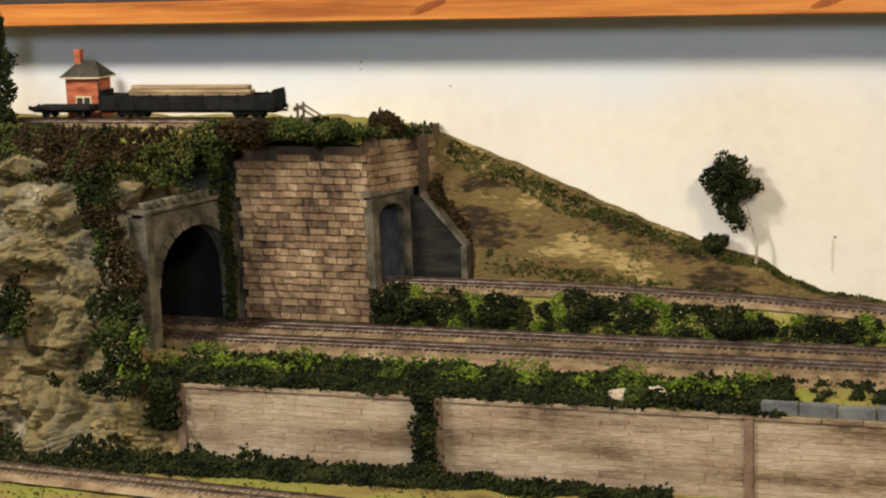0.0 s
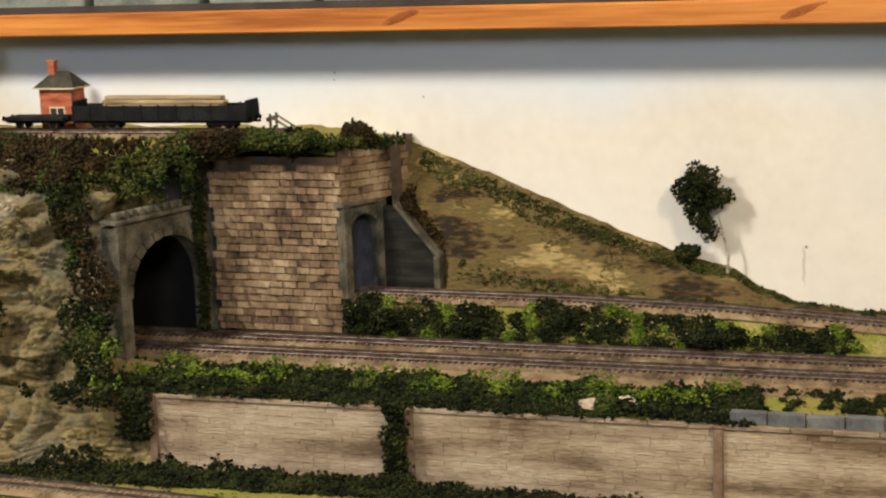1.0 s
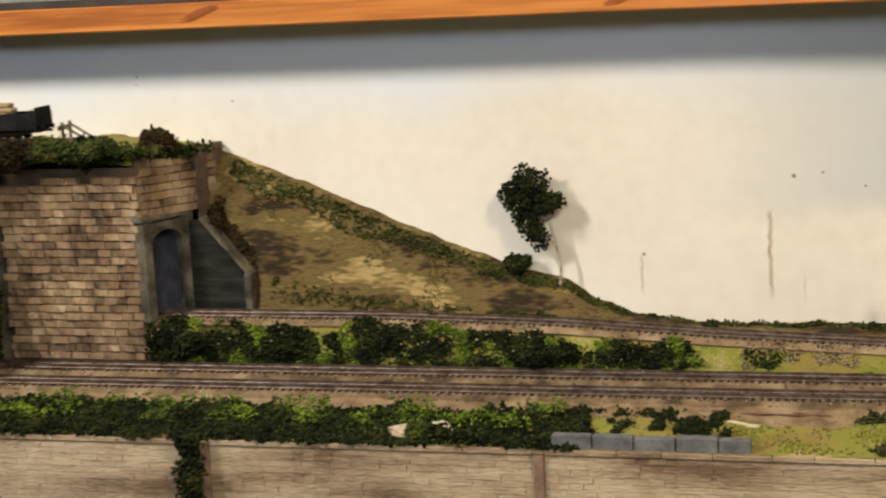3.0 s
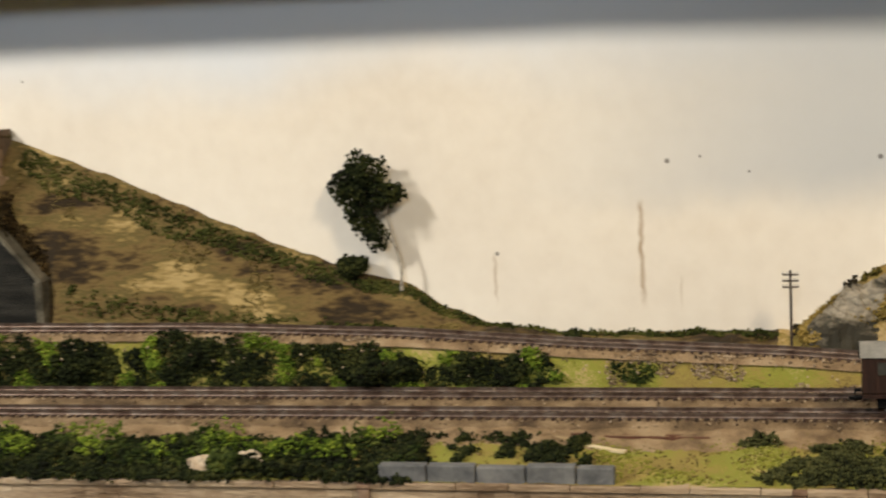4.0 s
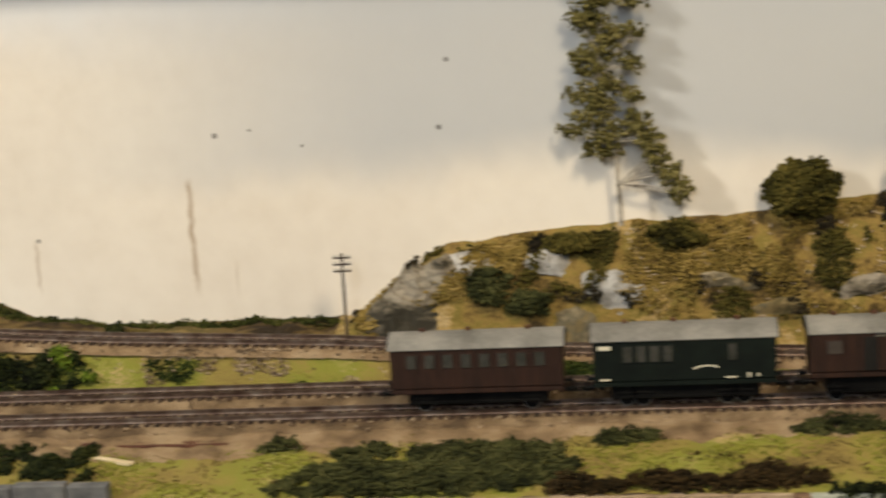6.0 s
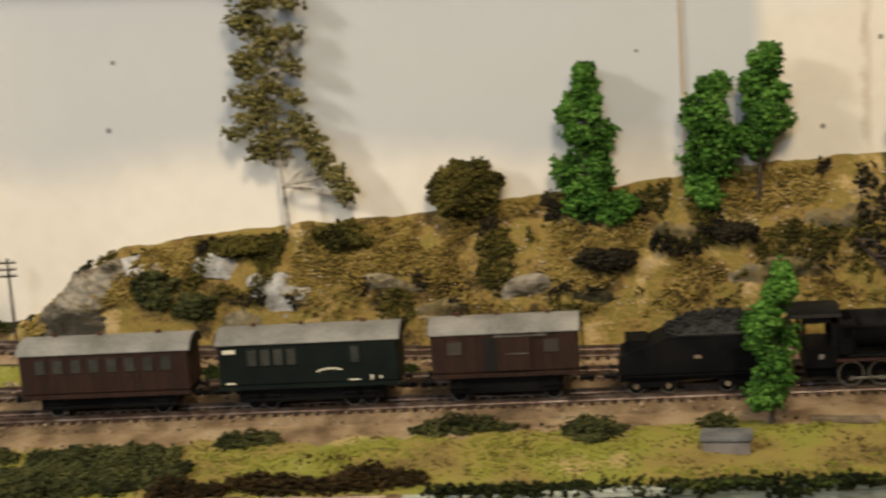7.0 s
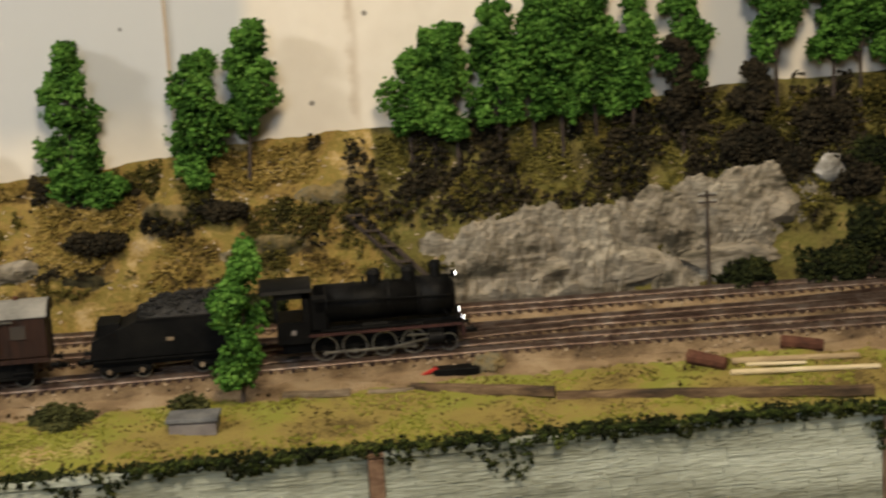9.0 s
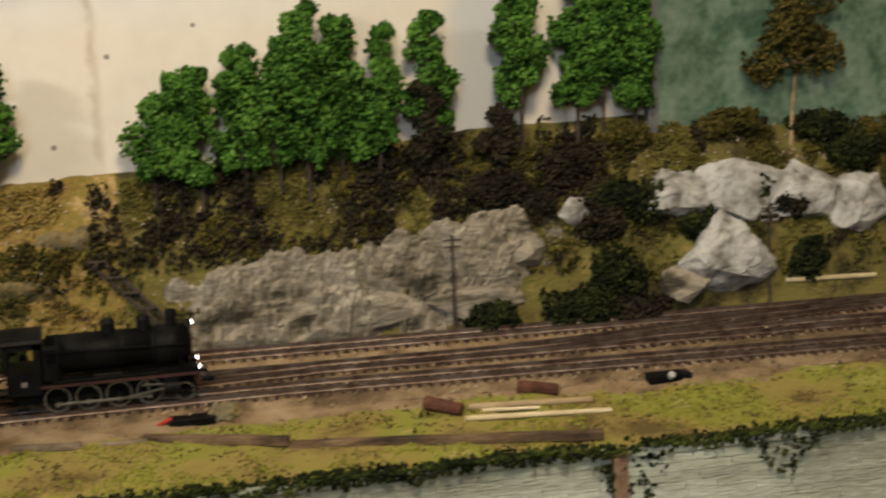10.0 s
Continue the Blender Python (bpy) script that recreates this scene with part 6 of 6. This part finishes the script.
    bush("dark green bush on the bank", -0.415, 1.668, 0.014, 0.012, F_DARK, 32, z=1.035, ry=0.008)
    bush("dark green bush on the bank", -0.52, 1.667, 0.02, 0.013, F_DARK, 59, z=1.025, ry=0.008)
    bush("wide dark green bush on the bank", -0.265, 1.666, 0.03, 0.011, F_DARK, 60, z=1.025, ry=0.007, num=700)
    bush("small dark bush beside the branch line", -0.12, 1.714, 0.006, 0.005, F_DARK, 33, num=160)
    # dry growth over the left-hand slope
    spots, dark = [], []
    for x, v in zip(rng.uniform(-0.6, 0.04, 9000), rng.random(9000)):
        y = track3_y(x) + 0.026 + (back_y(x) - track3_y(x) - 0.03) * v
        z = land_z(x, y)
        if v > 0.74 + 0.1 * n2(x, 0, 5, 20) or (v < 0.1 and n2(x, y, 2, 30) > -0.1):
            dark.append((x, y, z - 0.001 + 0.002 * rng.random() * (v > 0.8)))
        elif n2(x, y, 6, 30) > 0.3:
            spots.append((x, y, z + 0.0004))
    patches = []
    for x, v in zip(rng.uniform(-0.6, -0.1, 5000), rng.random(5000)):
        y = track3_y(x) + 0.03 + (back_y(x) - track3_y(x) - 0.04) * v
        if n2(x, y, 14, 12) + 0.3 * n2(x, y, 2, 60) > 0.4:
            patches.append((x, y, land_z(x, y) + 0.0003))
    cover("slope_dark_tufts", "darker brown-green tufts on the dry slope", patches, 0.0017, F_BROWN, 29, 0.4)
    cover("slope_tufts", "straw coloured tufts on the dry slope", spots, 0.0014, F_DRY, 17, 0.5)
    cover("slope_edge_growth", "olive growth along the crest and foot of the slope", dark, 0.0022, F_CREST, 18, tuft=0.003, cell=0.014)
    # scrub over the right-hand hillside
    dry, olive, dark, green = [], [], [], []
    for x, v in zip(rng.uniform(0.05, 1.55, 30000), rng.random(30000)):
        y = track3_y(x) + 0.026 + (back_y(x) - track3_y(x) - 0.03) * v
        z = land_z(x, y)
        k, q = n2(x, z, 6, 20), n2(x, z, 1, 45)
        if k > 0.08 and x > 0.64 + 0.04 * q:
            green.append((x, y, z + 0.001 + 0.002 * max(0, q)))
        elif k > 0.08:
            dry.append((x, y, z + 0.001 + 0.002 * max(0, q)))
        elif k < -0.12 and q > -0.1:
            olive.append((x, y, z + 0.001 + 0.005 * rng.random() * max(0, q + 0.2)))
        elif q > 0.27:
            dark.append((x, y, z + 0.001 + 0.006 * rng.random()))
    cover("hill_dry_scrub", "mossy olive scrub on the hillside", dry, 0.002, F_MOSS, 19, 0.7, tuft=0.005, cell=0.024)
    cover("hill_green_scrub", "olive green grassy scrub on the wooded hillside", green, 0.002, F_GREENSCRUB, 30, 0.7, tuft=0.005, cell=0.024)
    cover("hill_olive_scrub", "olive scrub on the hillside", olive, 0.0023, F_OLIVE, 20, tuft=0.006, cell=0.024)
    cover("hill_dark_scrub", "dark brown scrub on the hillside", dark, 0.0025, F_BLACKISH, 21, tuft=0.006, cell=0.024)
    spots = [(x, y, land_z(x, y) + 0.001) for x, y in zip(rng.uniform(0.25, 1.3, 1100), rng.uniform(1.708, 1.75, 1100))]
    cover("hill_stones", "scattered pale stones on the hillside", spots, 0.0017, LIGHT_ROCK, 22, 0.7)
    for x, y, rx, rz, m, s in ((0.152, 1.716, 0.013, 0.011, F_PATCH, 41), (0.182, 1.714, 0.014, 0.008, F_PATCH, 42), (0.21, 1.735, 0.018, 0.007, F_OLIVE, 143), (0.3, 1.705, 0.018, 0.008, F_OLIVE, 43), (0.255, 1.702, 0.014, 0.012, F_OLIVE, 44),
                               (0.905, 1.694, 0.016, 0.014, F_DARK, 45), (0.965, 1.69, 0.022, 0.017, F_DARK, 46), (1.0, 1.698, 0.02, 0.016, F_DARK, 47), (1.0, 1.715, 0.016, 0.012, F_DARK, 48),
                               (1.06, 1.703, 0.013, 0.012, F_DARK, 49), (1.14, 1.692, 0.012, 0.014, F_DARK, 50), (0.945, 1.715, 0.014, 0.012, F_BLACKISH, 51), (1.19, 1.725, 0.02, 0.014, F_DARK, 52),
                               (0.99, 1.708, 0.018, 0.014, F_BLACKISH, 120), (1.025, 1.71, 0.02, 0.014, F_DARK, 121), (1.1, 1.712, 0.018, 0.012, F_DARK, 122), (1.13, 1.705, 0.016, 0.012, F_BLACKISH, 123), (0.975, 1.73, 0.02, 0.014, F_BLACKISH, 124),
                               (1.02, 1.738, 0.018, 0.01, F_OLIVE, 125), (1.1, 1.75, 0.022, 0.01, F_OLIVE, 126), (1.17, 1.75, 0.022, 0.01, F_DARK, 127), (1.01, 1.69, 0.022, 0.012, F_BLACKISH, 128), (0.545, 1.7, 0.022, 0.016, F_OLIVE, 53), (0.575, 1.703, 0.016, 0.014, F_DARK, 54)):
        bush("rounded dark green bush on the hillside" if m is F_DARK else "olive brown bush on the hillside", x, y, rx, rz, m, s)
    # dark undergrowth under the trees, and along the end of the tunnel hill
    spots = []
    for x, v in zip(rng.uniform(0.64, 1.0, 2000), rng.random(2000)):
        y = 1.718 + 0.03 * v
        if n2(x, y, 8, 25) > -0.15:
            spots.append((x, y, land_z(x, y) + 0.001 + 0.014 * rng.random() ** 2))
    cover("tree_foot_growth", "blackish undergrowth below the row of trees", spots, 0.003, F_BLACKISH, 27, 0.9, tuft=0.008, cell=0.03)
    spots = [(-0.607 + rng.normal(0, 0.003) + 0.05 * v * 0.0, 1.716 + 0.08 * v, 1.12 + 0.1 * w * (0.3 + 0.7 * v)) for v, w in rng.random((3200, 2))]
    spots += [(-0.61 + 0.048 * v + rng.normal(0, 0.002), 1.73 + rng.normal(0, 0.003), 1.158 - 0.062 * v + rng.normal(0, 0.003)) for v in rng.random(700)]
    cover("hill_end_growth", "dark brown growth on the end of the tunnel hill", spots, 0.0026, F_BROWN, 28, 1.0)
    # trees
    tree("wind-bent dark green tree at the foot of the slope", -0.264, 1.752, [(0, 0, 0), (0.001, 0, 0.02), (-0.004, 0, 0.04), (-0.01, 0, 0.065), (-0.022, 0, 0.1)],
         [(-0.028, 0, 0.1, 0.016, 0.013, 0.016, 330), (-0.04, 0, 0.085, 0.015, 0.012, 0.017, 330), (-0.022, 0, 0.08, 0.018, 0.014, 0.015, 330), (-0.005, 0, 0.08, 0.011, 0.01, 0.009, 150), (-0.03, 0, 0.062, 0.012, 0.01, 0.012, 180), (-0.018, 0, 0.045, 0.009, 0.008, 0.012, 90), (-0.024, 0, 0.05, 0.007, 0.006, 0.009, 60)],
         F_DARK, 0.0023, 61, bark=BIRCH, radius=0.0016, shell=0.3, zbase=1.083)
    bush("small dark bush on the slope crest", -0.306, 1.776, 0.011, 0.008, F_DARK, 34, num=260, z=1.094)
    b = [(-0.012 + 0.006 * math.sin(i * 2.1), 0, 0.055 + i * 0.0115, 0.017 - 0.004 * (i % 2), 0.011, 0.0068, 62) for i in range(12)]
    b += [(-0.03 + 0.004 * i, 0, 0.07 + 0.025 * i, 0.011, 0.008, 0.006, 38) for i in range(5)] + [(0.012, 0, 0.07 + 0.022 * i, 0.01, 0.008, 0.006, 34) for i in range(5)]
    b += [(0.014 + 0.007 * i, 0, 0.075 - 0.013 * i, 0.01, 0.007, 0.008, 55) for i in range(5)]
    tree("tall sparse olive tree with a leaning bare trunk", 0.247, 1.742, [(0, 0, 0), (-0.001, 0, 0.03), (-0.004, 0, 0.06), (-0.008, 0, 0.11), (-0.01, 0, 0.19)], b, F_PALEOLIVE, 0.0023, 62, bark=BIRCH, radius=0.0018, shell=0.2, zbase=1.108, count=1.35)
    bush("low olive scrub at the foot of the tall tree", 0.285, 1.74, 0.018, 0.008, F_OLIVE, 35)
    bush("big rounded olive bush on the hillside", 0.372, 1.742, 0.022, 0.0175, F_OLIVE, 36, num=1800, leaf=0.0026, z=1.113)
    column_tree("slim bright green tree leaning over a dark shrub", 0.456, 1.738, 1.1, 1.212, 0.0185, 63, 0.003, ((0.018, 1.108, 0.013), (0.028, 1.112, 0.01), (0.008, 1.118, 0.014)))
    bush("low dark shrub under the green trees", 0.468, 1.726, 0.02, 0.006, F_BLACKISH, 37, num=260)
    column_tree("bright green tree in dense uneven tufts", 0.541, 1.74, 1.09, 1.196, 0.02, 64, 0.003)
    column_tree("bright green tree with a separate top tuft", 0.574, 1.746, 1.135, 1.219, 0.0145, 65, 0.01, ((0.012, 1.165, 0.013),))
    bush("low dark shrub under the green trees", 0.553, 1.727, 0.017, 0.006, F_BLACKISH, 38, num=240)
    for i, (x, lo, hi, half) in enumerate(((0.686, 1.13, 1.19, 0.015), (0.702, 1.128, 1.204, 0.014), (0.718, 1.126, 1.207, 0.015), (0.748, 1.133, 1.219, 0.017), (0.771, 1.135, 1.222, 0.016), (0.791, 1.135, 1.246, 0.018), (0.815, 1.136, 1.236, 0.018), (0.841, 1.138, 1.229, 0.013), (0.877, 1.15, 1.234, 0.015), (0.944, 1.165, 1.252, 0.016), (0.984, 1.16, 1.25, 0.015), (1.003, 1.165, 1.252, 0.014), (1.028, 1.155, 1.25, 0.018))):
        column_tree("bright green tree in a dense row on the hill crest", x, 1.742 - 0.004 * (i % 3), lo, hi, half, 70 + i, 0.003 * math.sin(i * 2))
    column_tree("blackish bare conifer in front of the green trees", 0.874, 1.728, 1.118, 1.19, 0.011, 90, 0.0, material=F_BLACKISH, group="dark conifers")
    column_tree("blackish bare conifer in front of the green trees", 0.925, 1.732, 1.12, 1.165, 0.012, 91, 0.0, material=F_BLACKISH, group="dark conifers")
    bush("dense black shrub with small yellow leaves", 0.92, 1.72, 0.02, 0.012, F_BLACKISH, 39)
    tree("brown-trunked dark broadleaf tree by the forest board", 1.147, 1.745, [(0, 0, 0), (0.001, 0, 0.03), (0.004, 0, 0.06), (0.006, 0, 0.1)],
         [(0.0, 0, 0.08, 0.026, 0.016, 0.022, 330), (0.02, 0, 0.07, 0.018, 0.014, 0.016, 200), (-0.022, 0, 0.06, 0.016, 0.013, 0.012, 160), (0.006, 0, 0.105, 0.022, 0.015, 0.016, 240)], F_OLIVE, 0.0024, 66, bark=TIMBER, radius=0.0018, shell=0.3)
    column_tree("lone slim bright green tree on the front grass", 0.562, 1.548, 1.02, 1.106, 0.0165, 67, 0.007, material=F_BRIGHT, group="")
    # growth over the edge of the tunnel hill
    green, brown, dark = [], [], []
    for x, v in zip(rng.uniform(-1.5, -0.61, 12000), rng.random(12000)):
        front = table(x, (-1.6, 1.595), (-0.9, 1.585), (-0.83, 1.64), (-0.67, 1.662), (-0.612, 1.735))
        if x > -0.68 and rng.random() < 0.8:
            continue
        hang = table(x, (-1.5, 0.05), (-1.0, 0.045), (-0.93, 0.06), (-0.82, 0.075), (-0.81, 0.03), (-0.75, 0.012), (-0.7, 0.014), (-0.61, 0.006))
        k = n2(x, v, 3, 14)
        z = table(x, (-1.1, 1.245), (-1.0, 1.235), (-0.9, 1.232), (-0.72, 1.233), (-0.66, 1.226), (-0.61, 1.222)) - hang * v * (0.75 + 0.5 * k) + 0.006 * rng.random()
        y = front - 0.006 - 0.012 * math.sin(v * 3.1) * rng.random() - (0.03 * v if x < -0.83 else 0.0) + 0.018 * (1 - v) * rng.random()
        p = (x, y, z)
        (brown if n2(x, z, 8, 15) + 0.25 * n2(x, z, 2, 50) > 0.2 else (green if n2(x, z, 5, 22) > 0.02 else dark)).append(p)
    cover("crest_growth", "mixed green bushes hanging over the tunnel hill", green, 0.003, F_CREST, 23, 1.0, tuft=0.014, cell=0.034)
    cover("crest_brown_growth", "rust brown bushes hanging over the tunnel hill", brown, 0.003, F_BROWN, 24, 1.0, tuft=0.014, cell=0.034)
    cover("crest_dark_growth", "dark green bushes hanging over the tunnel hill", dark, 0.0031, F_MID, 25, 1.0, tuft=0.014, cell=0.034)
    bush("dark green bush on top of the stone wall", -0.71, 1.668, 0.018, 0.015, F_DARK, 55, z=1.215)
    bush("dark green bush on top of the stone wall", -0.69, 1.67, 0.018, 0.013, F_MID, 58, z=1.215)
    bush("rust brown bush on top of the stone wall", -0.65, 1.7, 0.017, 0.012, F_BROWN, 56, z=1.222)
    bush("big dark green bush on the hill edge", -1.075, 1.6, 0.036, 0.02, F_DARK, 157, z=1.232, num=900)
    bush("dark green bush at the hill edge", -1.0, 1.59, 0.03, 0.012, F_DARK, 57, z=1.222, num=700)
    kinds = {"dark": [], "brown": [], "mid": [], "lime": []}
    for u, v in rng.random((26000, 2)):
        x = -1.06 + 0.26 * u
        y = float(np.interp(v, (0, 0.25, 0.55, 0.85, 1), (1.46, 1.49, 1.528, 1.562, 1.61)))
        z = float(np.interp(v, (0, 0.25, 0.55, 0.85, 1), (0.915, 0.985, 1.105, 1.205, 1.238)))
        # a ragged diagonal cleft of growth, a side clump and a low apron
        wob = n2(x, z, 4, 26) + 0.5 * n2(x, z, 7, 70)
        cleft = abs(x - table(z, (0.99, -0.85), (1.06, -0.872), (1.135, -0.885), (1.17, -0.905), (1.22, -0.918))) / table(z, (0.99, 0.026), (1.04, 0.032), (1.1, 0.026), (1.15, 0.016), (1.22, 0.02))
        side = math.hypot((x + 0.985) / 0.022, (z - 1.07) / 0.035)
        apron = math.hypot((x + 0.885) / 0.05, (z - 0.998) / 0.01)
        k = 1.0 - min(cleft, side, apron) + 0.9 * wob
        if k < 0.22 or z < 0.987 or (x > -0.84 and z > 1.045):
            continue
        p = (x, y - 0.02 - 0.016 * rng.random() * min(1.0, k * 2) + (0.012 if x > -0.885 and z > 1.0 else 0.0), z + rng.normal(0, 0.003))
        q = n2(x, z, 9, 20)
        name = "lime" if 1.0 < z < 1.04 and x > -0.862 and q > -0.05 else ("brown" if q > -0.02 and z > 1.085 else ("mid" if q < -0.2 else "dark"))
        kinds[name].append(p)
    # narrow growth in the angle between the portal and the stone wall
    for z in rng.uniform(1.02, 1.195, 900):
        p = (-0.8175 + rng.normal(0, 0.0018) + 0.003 * n2(z, 0, 0, 60), 1.654 + rng.normal(0, 0.004), z)
        kinds["dark"].append(p)
    for (name, pts), m, sd in zip(kinds.items(), (F_DARK, F_BROWN, F_MID, F_LIME), (110, 111, 112, 113)):
        cover("rock_growth_" + name, {"dark": "dark green", "brown": "rust brown", "mid": "mixed green", "lime": "lime green"}[name] + " growth in the clefts of the rock cliff", pts, 0.0028, m, sd, 1.0, tuft=0.014, cell=0.034)
    t = tree("tall dark tree at the edge of the tunnel hill", -1.095, 1.66, [(0, 0, 0.18), (0, 0, 0.22), (0.002, 0, 0.26)],
             [(0, 0, 0.215, 0.016, 0.013, 0.018, 300), (0.003, 0, 0.245, 0.015, 0.012, 0.018, 300), (0, 0, 0.27, 0.011, 0.01, 0.014, 200), (0.004, 0, 0.29, 0.007, 0.006, 0.01, 90)], F_DARK, 0.0024, 68)
    t.location.z = 1.235 - 0.18


build_verge()
build_room()
build_ground()
build_tracks()
build_retaining_wall()
build_outcrops()
build_train()
build_hut()
build_siding()
build_clutter()
build_plants()
build_tunnel_hill()
